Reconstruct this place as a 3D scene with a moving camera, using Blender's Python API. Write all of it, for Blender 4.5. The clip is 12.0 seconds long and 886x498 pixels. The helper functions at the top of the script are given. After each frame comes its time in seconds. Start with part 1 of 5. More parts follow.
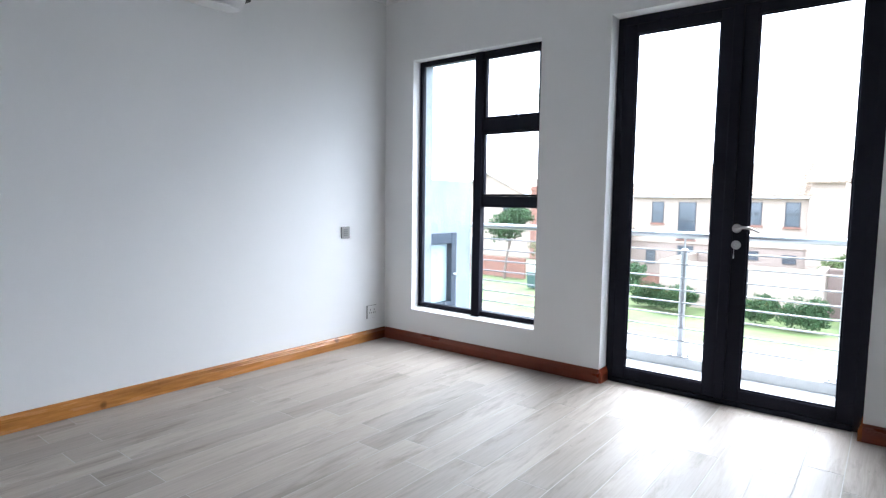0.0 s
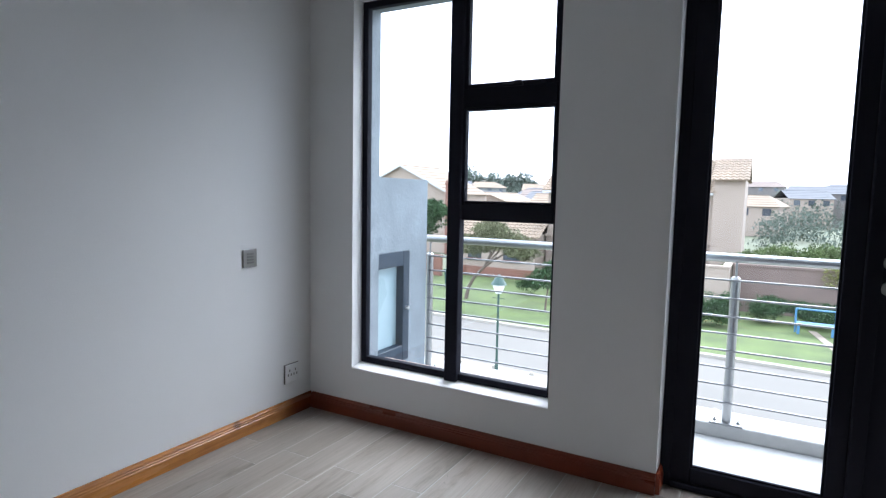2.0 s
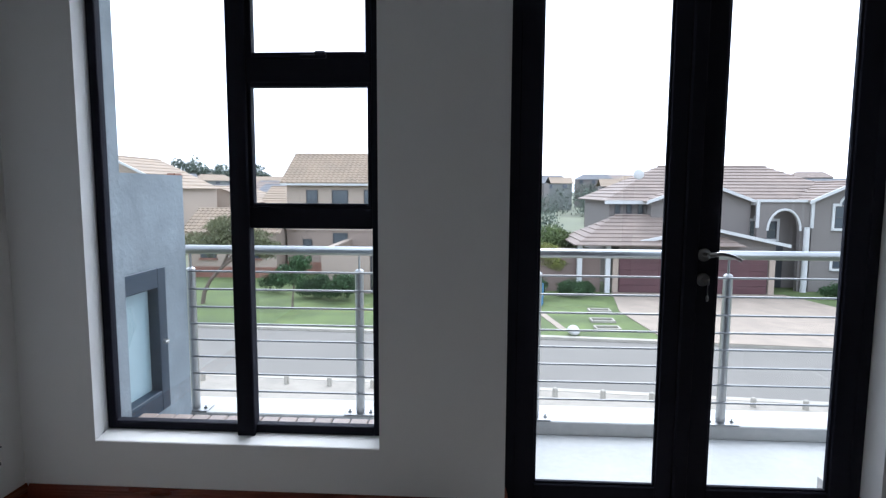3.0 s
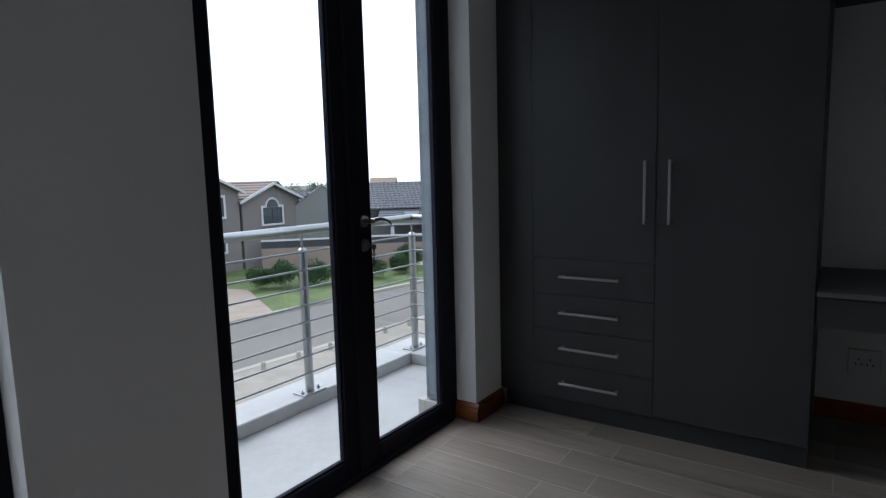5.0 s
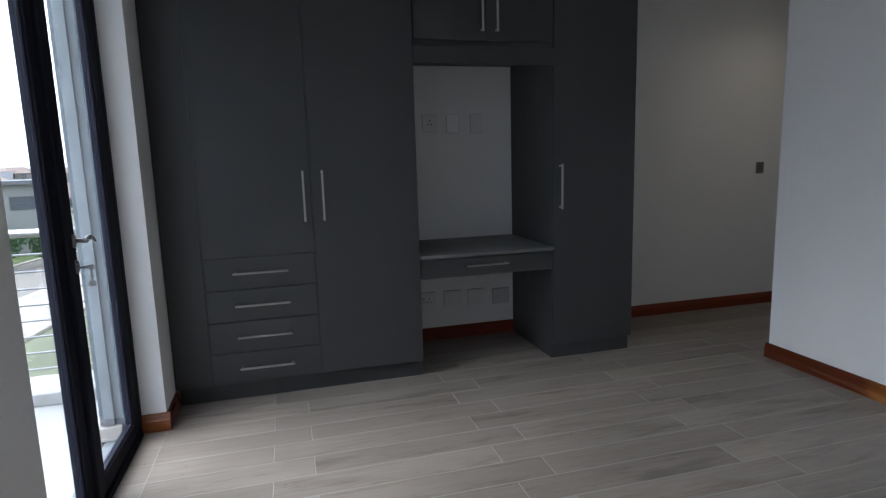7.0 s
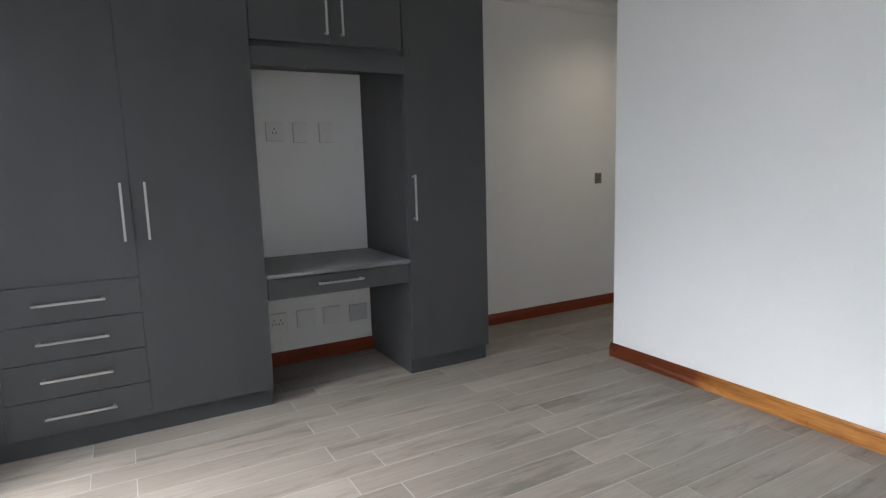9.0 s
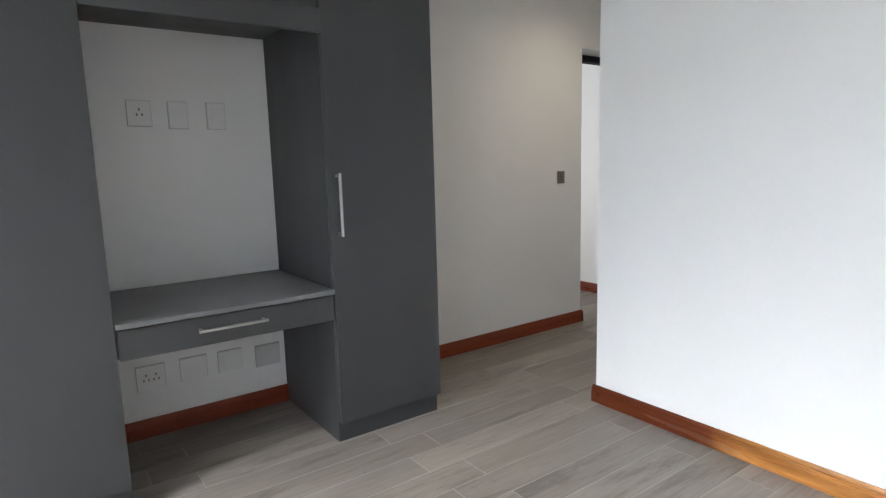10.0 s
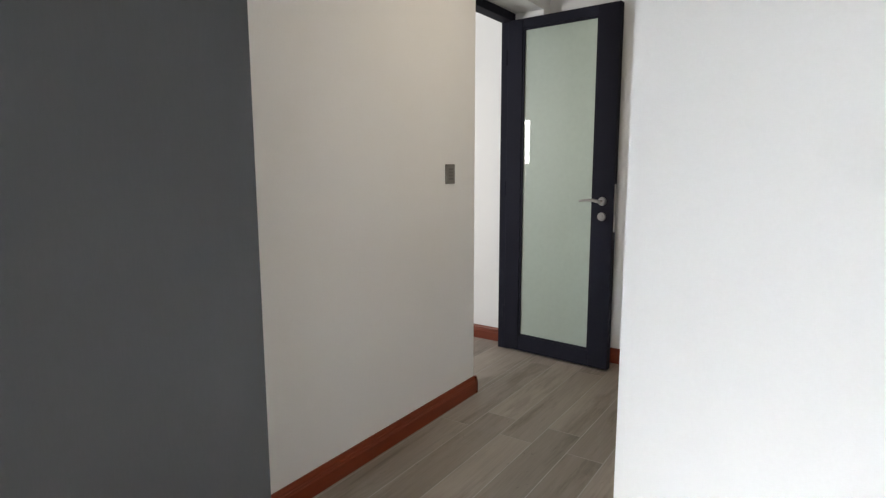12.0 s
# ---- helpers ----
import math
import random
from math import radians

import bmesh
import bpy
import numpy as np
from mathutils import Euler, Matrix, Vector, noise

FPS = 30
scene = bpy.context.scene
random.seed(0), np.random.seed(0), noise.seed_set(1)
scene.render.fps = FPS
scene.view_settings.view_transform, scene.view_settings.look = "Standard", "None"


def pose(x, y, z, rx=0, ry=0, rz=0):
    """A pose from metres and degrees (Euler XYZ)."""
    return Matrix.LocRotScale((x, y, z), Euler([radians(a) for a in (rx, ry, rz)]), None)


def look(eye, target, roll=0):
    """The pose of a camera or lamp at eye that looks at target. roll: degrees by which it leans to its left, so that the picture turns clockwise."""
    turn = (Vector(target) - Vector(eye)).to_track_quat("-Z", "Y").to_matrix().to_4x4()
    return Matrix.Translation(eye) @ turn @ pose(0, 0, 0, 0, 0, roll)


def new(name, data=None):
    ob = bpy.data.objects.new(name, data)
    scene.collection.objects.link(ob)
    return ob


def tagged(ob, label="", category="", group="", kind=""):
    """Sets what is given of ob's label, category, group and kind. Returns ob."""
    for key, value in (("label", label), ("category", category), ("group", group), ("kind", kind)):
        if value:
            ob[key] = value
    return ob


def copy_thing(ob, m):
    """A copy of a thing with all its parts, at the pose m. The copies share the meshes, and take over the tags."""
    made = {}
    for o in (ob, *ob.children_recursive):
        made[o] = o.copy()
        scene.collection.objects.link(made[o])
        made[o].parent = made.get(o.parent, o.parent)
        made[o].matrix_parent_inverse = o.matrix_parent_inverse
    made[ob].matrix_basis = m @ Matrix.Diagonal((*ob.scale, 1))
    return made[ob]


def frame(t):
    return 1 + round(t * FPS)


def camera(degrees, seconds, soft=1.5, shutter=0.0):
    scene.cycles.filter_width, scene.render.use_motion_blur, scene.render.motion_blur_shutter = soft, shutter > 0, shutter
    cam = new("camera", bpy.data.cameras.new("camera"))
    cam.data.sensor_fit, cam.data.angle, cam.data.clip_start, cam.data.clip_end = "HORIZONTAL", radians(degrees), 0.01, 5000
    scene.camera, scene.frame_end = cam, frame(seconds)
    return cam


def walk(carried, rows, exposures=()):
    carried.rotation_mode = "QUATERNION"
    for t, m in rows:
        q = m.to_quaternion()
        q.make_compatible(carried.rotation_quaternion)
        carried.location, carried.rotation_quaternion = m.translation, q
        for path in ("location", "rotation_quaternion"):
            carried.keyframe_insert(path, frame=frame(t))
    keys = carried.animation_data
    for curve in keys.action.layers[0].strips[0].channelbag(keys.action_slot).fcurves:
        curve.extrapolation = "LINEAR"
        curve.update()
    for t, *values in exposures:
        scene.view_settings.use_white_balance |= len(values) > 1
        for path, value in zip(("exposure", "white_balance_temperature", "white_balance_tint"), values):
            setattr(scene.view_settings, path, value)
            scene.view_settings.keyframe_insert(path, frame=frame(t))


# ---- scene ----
# ---- camera and walk ----
cam = camera(75.3, 12.0, soft=1.3)
EXPO = [(0, 3.5, 5750, 10), (0.5, 3.1, 5750, 10), (1, 2.83, 5750, 10), (1.5, 2.72, 5750, 10), (2, 2.4, 5750, 10), (2.5, 2.17, 5750, 10), (3, 1.8, 5750, 10), (4, 1.42, 5800, 10), (4.8, 1.24, 5850, 10), (5, 1.12, 5850, 10), (5.5, 1.15, 5850, 10), (6, 1.3, 5850, 10), (6.5, 1.88, 5850, 10), (7, 2.4, 5850, 10), (7.2, 2.6, 5900, 10), (9, 3.62, 6220, 10), (9.5, 3.88, 6250, 10), (10, 4.1, 6250, 10), (10.5, 4.45, 6270, 10), (11, 4.72, 6400, 10), (11.5, 4.72, 6420, 10), (12, 4.4, 6500, 10)]
PATH = [
    (0, (3.401, -3.531, 1.189), (2.171, -1.964, 1.016), 0.8),
    (0.5, (3.15, -3.234, 1.214), (1.901, -1.682, 1.039), 1.1),
    (1, (2.871, -2.925, 1.243), (1.623, -1.372, 1.067), 1.1),
    (1.5, (2.564, -2.695, 1.257), (1.355, -1.113, 1.068), 1.3),
    (2, (2.274, -2.508, 1.263), (1.305, -0.769, 1.072), 1.2),
    (2.5, (2.053, -2.29, 1.268), (1.471, -0.386, 1.079), 0.7),
    (3, (1.816, -2.127, 1.288), (1.704, -0.141, 1.082), 0.3),
    (3.2, (1.709, -2.057, 1.269), (1.805, -0.069, 1.07), 0.0),
    (4.8, (1.086, -1.546, 1.168), (2.56, -0.212, 0.952), -1.4),
    (5, (0.997, -1.438, 1.197), (2.632, -0.311, 0.96), -1.5),
    (5.5, (0.814, -1.179, 1.264), (2.706, -0.597, 0.981), -1.7),
    (6, (0.632, -1.019, 1.252), (2.602, -0.824, 0.968), -2.0),
    (6.5, (0.477, -0.812, 1.25), (2.448, -0.987, 0.959), -1.9),
    (7, (0.348, -0.641, 1.296), (2.254, -1.161, 0.989), -1.7),
    (7.2, (0.294, -0.603, 1.307), (2.179, -1.199, 1.005), -1.8),
    (8, (0.175, -0.595, 1.30), (2.005, -1.345, 1.015), -1.7),
    (8.8, (0.344, -0.689, 1.294), (2.108, -1.589, 1.016), -1.6),
    (9, (0.468, -0.745, 1.285), (2.2, -1.706, 1.005), -1.7),
    (9.5, (0.849, -0.962, 1.284), (2.504, -2.045, 0.989), -1.4),
    (10, (1.272, -1.178, 1.276), (2.877, -2.334, 0.984), -1.6),
    (10.5, (1.662, -1.375, 1.263), (3.209, -2.607, 0.965), -1.3),
    (11, (2.071, -1.589, 1.241), (3.475, -2.982, 0.938), -1.1),
    (11.5, (2.46, -1.826, 1.227), (3.691, -3.374, 0.929), -0.4),
    (12, (2.782, -2.172, 1.195), (3.886, -3.815, 0.907), -0.1),
]
walk(cam, [(t, look(eye, target, roll)) for t, eye, target, roll in PATH], EXPO)

# ---- world, sun, lights ----
SKY_STRENGTH = 0.1
world = bpy.data.worlds.new("overcast_sky")
scene.world = world
world.use_nodes = True
wn = world.node_tree
wn.nodes.clear()
w_out = wn.nodes.new("ShaderNodeOutputWorld")
w_bg = wn.nodes.new("ShaderNodeBackground")
w_sky = wn.nodes.new("ShaderNodeTexSky")
w_sky.sky_type = "NISHITA"
w_sky.sun_disc = False
w_sky.sun_elevation, w_sky.sun_rotation = radians(50), radians(10)
w_sky.dust_density, w_sky.air_density = 3.0, 1.0
w_mix = wn.nodes.new("ShaderNodeMix")
w_mix.data_type = "RGBA"
w_mix.inputs[0].default_value = 0.82
w_mix.inputs[7].default_value = (8.7, 9.3, 10.2, 1)
wn.links.new(w_sky.outputs[0], w_mix.inputs[6])
wn.links.new(w_mix.outputs[2], w_bg.inputs[0])
w_bg.inputs[1].default_value = SKY_STRENGTH
wn.links.new(w_bg.outputs[0], w_out.inputs[0])

sun_data = bpy.data.lights.new("sun", "SUN")
sun_data.energy, sun_data.angle, sun_data.color = 0.95, radians(60), (1.0, 0.98, 0.95)
sun = new("sun", sun_data)
sun.matrix_world = look((6, 26, 31), (2, 0, 0))


def area(name, eye, target, w, h, power, col):
    d = bpy.data.lights.new(name, "AREA")
    d.shape, d.size, d.size_y, d.energy, d.color = "RECTANGLE", w, h, power, col
    o = new(name, d)
    o.matrix_world = look(eye, target)
    return o


# daylight of the next room's window, and the passage's downlight
area("landing_window_light", (5.95, -3.42, 1.43), (5.95, -5.0, 1.33), 0.4, 0.44, 1.8, (1.0, 0.98, 0.95))
dl = bpy.data.lights.new("passage_downlight", "SPOT")
dl.energy, dl.color, dl.spot_size, dl.spot_blend, dl.shadow_soft_size = 1.65, (1.0, 0.84, 0.63), radians(150), 1.0, 0.06
dl_ob = new("passage_downlight", dl)
dl_ob.matrix_world = look((3.55, -4.35, 2.59), (3.55, -4.35, 0))


# ---- materials ----
def nodes_of(name):
    m = bpy.data.materials.new(name)
    m.use_nodes = True
    nt = m.node_tree
    return m, nt, nt.nodes["Principled BSDF"]


def mat(name, col, rough=0.5, metal=0.0, var=0.12, scale=2.0, fine=40.0, bump=0.05, stretch=(1, 1, 1), rand=0.0, gloss=None, hue=None):
    """Base colour with broad and fine variation, roughness variation and bump."""
    m, nt, p = nodes_of(name)
    N, L = nt.nodes.new, nt.links.new
    tc = N("ShaderNodeTexCoord")
    mp = N("ShaderNodeMapping")
    mp.inputs["Scale"].default_value = stretch
    L(tc.outputs["Object"], mp.inputs["Vector"])
    vec = mp.outputs[0]
    info = N("ShaderNodeObjectInfo")
    if rand:
        off = N("ShaderNodeVectorMath")
        off.operation = "ADD"
        sc = N("ShaderNodeVectorMath")
        sc.operation = "SCALE"
        L(info.outputs["Random"], sc.inputs["Scale"])
        sc.inputs[0].default_value = (37.0, 91.0, 17.0)
        L(vec, off.inputs[0])
        L(sc.outputs[0], off.inputs[1])
        vec = off.outputs[0]
    a = N("ShaderNodeTexNoise")
    a.inputs["Scale"].default_value, a.inputs["Detail"].default_value = scale, 5
    b = N("ShaderNodeTexNoise")
    b.inputs["Scale"].default_value, b.inputs["Detail"].default_value = fine, 4
    L(vec, a.inputs["Vector"])
    L(vec, b.inputs["Vector"])
    add = N("ShaderNodeMath")
    add.operation = "MULTIPLY_ADD"
    L(a.outputs[0], add.inputs[0])
    add.inputs[1].default_value = 0.65
    half = N("ShaderNodeMath")
    half.operation = "MULTIPLY"
    half.inputs[1].default_value = 0.35
    L(b.outputs[0], half.inputs[0])
    L(half.outputs[0], add.inputs[2])
    val = add.outputs[0]
    if rand:
        r = N("ShaderNodeMath")
        r.operation = "MULTIPLY_ADD"
        L(info.outputs["Random"], r.inputs[0])
        r.inputs[1].default_value = rand
        L(val, r.inputs[2])
        s = N("ShaderNodeMath")
        s.operation = "SUBTRACT"
        L(r.outputs[0], s.inputs[0])
        s.inputs[1].default_value = rand / 2
        val = s.outputs[0]
    ramp = N("ShaderNodeValToRGB")
    lo = [max(c * (1 - var * 1.6), 0) for c in col]
    hi = [min(c * (1 + var * 1.6), 1) for c in (hue or col)]
    ramp.color_ramp.elements[0].position, ramp.color_ramp.elements[1].position = 0.25, 0.75
    ramp.color_ramp.elements[0].color, ramp.color_ramp.elements[1].color = (*lo, 1), (*hi, 1)
    L(val, ramp.inputs[0])
    L(ramp.outputs[0], p.inputs["Base Color"])
    p.inputs["Metallic"].default_value = metal
    rr = N("ShaderNodeMapRange")
    rr.inputs["To Min"].default_value, rr.inputs["To Max"].default_value = max(rough - 0.1, 0.03), min(rough + 0.1, 1)
    L(a.outputs[0], rr.inputs[0])
    L(rr.outputs[0], p.inputs["Roughness"])
    if bump:
        bp = N("ShaderNodeBump")
        bp.inputs["Strength"].default_value, bp.inputs["Distance"].default_value = bump, 0.01
        L(b.outputs[0], bp.inputs["Height"])
        L(bp.outputs[0], p.inputs["Normal"])
    if gloss is not None:
        p.inputs["Specular IOR Level"].default_value = gloss
    return m


def knotted(m, size=6.0, dark=0.45, lo=0.69, hi=0.75):
    """Darkens small scattered knots in a wood."""
    nt = m.node_tree
    p, N, L = nt.nodes["Principled BSDF"], nt.nodes.new, nt.links.new
    src = p.inputs["Base Color"].links[0].from_socket
    geo, n, r, c = N("ShaderNodeNewGeometry"), N("ShaderNodeTexNoise"), N("ShaderNodeMapRange"), N("ShaderNodeVectorMath")
    n.inputs["Scale"].default_value, n.inputs["Detail"].default_value = size, 2
    L(geo.outputs["Position"], n.inputs["Vector"])
    for k, val in zip(("From Min", "From Max", "To Min", "To Max"), (lo, hi, 1.0, dark)):
        r.inputs[k].default_value = val
    L(n.outputs[0], r.inputs[0])
    c.operation = "SCALE"
    L(src, c.inputs[0])
    L(r.outputs[0], c.inputs["Scale"])
    L(c.outputs[0], p.inputs["Base Color"])
    return m


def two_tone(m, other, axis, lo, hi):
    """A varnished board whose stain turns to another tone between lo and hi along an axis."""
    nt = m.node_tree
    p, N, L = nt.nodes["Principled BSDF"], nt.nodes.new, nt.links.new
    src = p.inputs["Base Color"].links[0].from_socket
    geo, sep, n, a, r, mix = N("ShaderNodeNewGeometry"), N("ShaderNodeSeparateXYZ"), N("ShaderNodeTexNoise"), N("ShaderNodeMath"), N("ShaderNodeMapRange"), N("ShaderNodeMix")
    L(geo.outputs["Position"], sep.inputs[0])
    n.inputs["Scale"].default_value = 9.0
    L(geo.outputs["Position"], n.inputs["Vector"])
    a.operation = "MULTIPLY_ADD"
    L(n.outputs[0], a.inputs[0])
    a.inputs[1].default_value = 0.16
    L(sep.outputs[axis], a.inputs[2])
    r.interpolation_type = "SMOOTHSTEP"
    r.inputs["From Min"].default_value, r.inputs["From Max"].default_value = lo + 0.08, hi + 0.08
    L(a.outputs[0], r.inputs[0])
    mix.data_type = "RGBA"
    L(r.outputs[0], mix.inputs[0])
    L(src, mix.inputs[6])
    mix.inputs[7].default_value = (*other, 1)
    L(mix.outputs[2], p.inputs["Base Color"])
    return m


def glass(name, tint=(1, 1, 1), rough=0.0):
    m, nt, p = nodes_of(name)
    p.inputs["Base Color"].default_value = (*tint, 1)
    p.inputs["Roughness"].default_value = rough
    p.inputs["Transmission Weight"].default_value = 1.0
    p.inputs["IOR"].default_value = 1.45
    return m


M_WALL = mat("white_wall_paint", (0.82, 0.825, 0.825), 0.6, var=0.018, scale=1.3, fine=160, bump=0.06)
M_CEIL = mat("ceiling_paint", (0.8, 0.8, 0.79), 0.8, var=0.02, bump=0.03)
def plank_material():
    """Printed porcelain: pale grey-taupe ground, long smoky smudges, fine grain and a few knots."""
    m, nt, p = nodes_of("grey_wood_look_porcelain")
    N, L = nt.nodes.new, nt.links.new
    tc, info = N("ShaderNodeTexCoord"), N("ShaderNodeObjectInfo")
    sc, off = N("ShaderNodeVectorMath"), N("ShaderNodeVectorMath")
    sc.operation, off.operation = "SCALE", "ADD"
    sc.inputs[0].default_value = (37.0, 91.0, 17.0)
    L(info.outputs["Random"], sc.inputs["Scale"])
    L(tc.outputs["Object"], off.inputs[0])
    L(sc.outputs[0], off.inputs[1])

    def noise(stretch, scale, detail, distort=0.0, rough=0.5):
        mp, n = N("ShaderNodeMapping"), N("ShaderNodeTexNoise")
        mp.inputs["Scale"].default_value = stretch
        n.inputs["Scale"].default_value, n.inputs["Detail"].default_value, n.inputs["Distortion"].default_value = scale, detail, distort
        n.inputs["Roughness"].default_value = rough
        L(off.outputs[0], mp.inputs["Vector"])
        L(mp.outputs[0], n.inputs["Vector"])
        return n.outputs[0]

    def span(src, lo, hi, a, b):
        r = N("ShaderNodeMapRange")
        r.interpolation_type = "SMOOTHSTEP"
        for k, val in zip(("From Min", "From Max", "To Min", "To Max"), (lo, hi, a, b)):
            r.inputs[k].default_value = val
        L(src, r.inputs[0])
        return r.outputs[0]

    def mult(a, b):
        n = N("ShaderNodeMath")
        n.operation = "MULTIPLY"
        L(a, n.inputs[0])
        L(b, n.inputs[1])
        return n.outputs[0]

    smudge = span(noise((4.2, 0.6, 1), 2.2, 8, 0.35, 0.68), 0.49, 0.68, 1.0, 0.70)
    cloud = span(noise((1.4, 0.5, 1), 1.8, 3), 0.3, 0.7, 0.89, 1.1)
    grain = noise((26, 1.1, 1), 3.0, 5, 1.2)
    streak = span(grain, 0.3, 0.7, 0.90, 1.06)
    worm = span(noise((10, 4, 1), 3.4, 3, 2.5), 0.69, 0.75, 1.0, 0.66)
    tone = span(info.outputs["Random"], 0.0, 1.0, 0.89, 1.11)
    val = mult(mult(mult(smudge, cloud), mult(streak, worm)), tone)
    warm = N("ShaderNodeMix")
    warm.data_type = "RGBA"
    L(noise((1.0, 0.4, 1), 1.1, 2), warm.inputs[0])
    warm.inputs[6].default_value, warm.inputs[7].default_value = (0.288, 0.247, 0.210, 1), (0.279, 0.250, 0.224, 1)
    colour = N("ShaderNodeVectorMath")
    colour.operation = "SCALE"
    L(warm.outputs[2], colour.inputs[0])
    L(val, colour.inputs["Scale"])
    L(colour.outputs[0], p.inputs["Base Color"])
    L(span(smudge, 0.7, 1.0, 0.6, 0.5), p.inputs["Roughness"])
    p.inputs["Specular IOR Level"].default_value = 0.42
    bp = N("ShaderNodeBump")
    bp.inputs["Strength"].default_value, bp.inputs["Distance"].default_value = 0.1, 0.006
    L(grain, bp.inputs["Height"])
    L(bp.outputs[0], p.inputs["Normal"])
    return m


M_PLANK = plank_material()
M_GROUT = mat("pale_grout", (0.385, 0.368, 0.345), 0.85, var=0.1, scale=6)
M_MERANTI = mat("varnished_red_meranti", (0.165, 0.031, 0.011), 0.3, var=0.13, scale=2.5, fine=12, bump=0.04, stretch=(1.2, 9, 9), rand=0.1)
M_MERANTI_Y = mat("varnished_red_meranti_lengthwise", (0.198, 0.032, 0.009), 0.36, var=0.14, scale=2.5, fine=12, bump=0.04, stretch=(9, 1.2, 9), rand=0.1)
M_CAB = mat("charcoal_laminate", (0.045, 0.0462, 0.0476), 0.45, var=0.06, scale=1.2, fine=60, bump=0.02, stretch=(6, 6, 0.8), gloss=0.4)
M_DESK = mat("grey_postformed_top", (0.135, 0.136, 0.139), 0.34, var=0.05, scale=3, fine=60, bump=0.0)
M_STEEL = mat("brushed_nickel", (0.42, 0.41, 0.40), 0.34, 1.0, var=0.05, fine=90, bump=0.02)
M_STAINLESS = mat("stainless_steel", (0.42, 0.418, 0.415), 0.34, 1.0, var=0.05, fine=70, bump=0.0)
# Darker copy of the stainless steel: the ground's reflection is put into its colour.
M_STEEL_REFLECT = mat("satin_steel_ground_reflection", (0.27, 0.27, 0.272), 0.4, 1.0, var=0.05, fine=70, bump=0.0)
M_ALU = mat("charcoal_powder_coated_aluminium", (0.0165, 0.0175, 0.027), 0.68, var=0.08, fine=200, bump=0.03, gloss=0.08)
M_ALU_OUT = mat("weathered_charcoal_frame", (0.012, 0.027, 0.047), 0.55, var=0.1, fine=120, bump=0.03)
M_GLASS = glass("clear_glass", (0.97, 0.985, 0.98))
M_FROST_OUT = mat("frosted_pane", (0.36, 0.47, 0.50), 0.3, var=0.06, bump=0.0)
M_PLASTIC = mat("white_plastic", (0.785, 0.79, 0.79), 0.35, var=0.02, bump=0.0)
# Shadow outline of the wall plates, put into a grey rim.
M_PLATE_SHADE = mat("grey_plate_shadow_rim", (0.42, 0.42, 0.415), 0.5, var=0.05, bump=0.0)
M_PIN = mat("grey_pin_recess", (0.1, 0.1, 0.1), 0.6, var=0.05, bump=0.0)
M_SLOT = mat("dark_slot", (0.03, 0.03, 0.03), 0.6, var=0.05, bump=0.0)
M_SWITCH = mat("satin_grey_plate", (0.26, 0.25, 0.24), 0.35, 0.6, var=0.06, fine=80, bump=0.02)
# Switch rockers, and the painted shadow rim of the socket near the floor.
M_ROCKER_AND_SHADE = mat("grey_rocker_and_rim_shade", (0.16, 0.155, 0.15), 0.4, var=0.05, bump=0.0)
M_CONC = mat("grey_plaster_outside", (0.215, 0.243, 0.263), 0.9, var=0.2, scale=7, fine=45, bump=0.3)
M_BALC = mat("pale_screed", (0.41, 0.403, 0.388), 0.65, var=0.12, scale=2.4, fine=30, bump=0.1)
M_TILE_SK = mat("beige_outdoor_tile", (0.48, 0.45, 0.41), 0.5, var=0.1, scale=4, bump=0.05)
M_SILL = mat("brown_sill_tile", (0.26, 0.2, 0.17), 0.55, var=0.2, scale=8, bump=0.1, rand=0.2)
M_ASPH = mat("asphalt", (0.147, 0.134, 0.116), 0.9, var=0.14, scale=0.35, fine=30, bump=0.2)
M_KERB = mat("concrete_kerb", (0.31, 0.282, 0.236), 0.85, var=0.15, scale=1.5, fine=20, bump=0.15)
M_GRASS = mat("lawn", (0.060, 0.092, 0.024), 0.95, var=0.35, scale=0.7, fine=9, bump=0.4, hue=(0.088, 0.116, 0.034))
M_VELD = mat("dry_ground", (0.1088, 0.1156, 0.068), 0.95, var=0.3, scale=0.05, fine=0.8, bump=0.2)
M_PAVER = mat("tan_clay_paver", (0.255, 0.205, 0.16), 0.85, var=0.18, scale=1.2, fine=12, bump=0.2)
M_PAVER_G = mat("grey_verge_paver", (0.245, 0.216, 0.178), 0.85, var=0.2, scale=1.6, fine=14, bump=0.2)
M_BEIGE = mat("beige_house_plaster", (0.335, 0.265, 0.212), 0.85, var=0.07, scale=0.5, fine=9, bump=0.15)
M_TAUPE = mat("taupe_house_plaster", (0.165, 0.146, 0.134), 0.85, var=0.07, scale=0.5, fine=9, bump=0.15)
M_GREYH = mat("grey_green_house_plaster", (0.1768, 0.1802, 0.1666), 0.85, var=0.07, scale=0.5, fine=9, bump=0.15)
M_ROOF_T = mat("tan_concrete_roof_tile", (0.235, 0.175, 0.122), 0.85, var=0.2, scale=0.9, fine=8, bump=0.3)
M_PINK = mat("pinkish_lower_plaster", (0.25, 0.19, 0.155), 0.85, var=0.08, scale=0.5, fine=9, bump=0.15)
M_BROWNWALL = mat("brown_garden_wall_plaster", (0.165, 0.118, 0.098), 0.85, var=0.12, scale=1.0, fine=12, bump=0.2)
M_GATE = mat("grey_brown_gate_steel", (0.10, 0.088, 0.075), 0.5, var=0.12, scale=2, bump=0.05)
M_SIGN = mat("yellow_warning_sign", (0.62, 0.45, 0.03), 0.5, var=0.05, bump=0.0)
M_ROOF_B = mat("brown_roof_tile", (0.19, 0.145, 0.12), 0.85, var=0.2, scale=0.9, fine=8, bump=0.3)
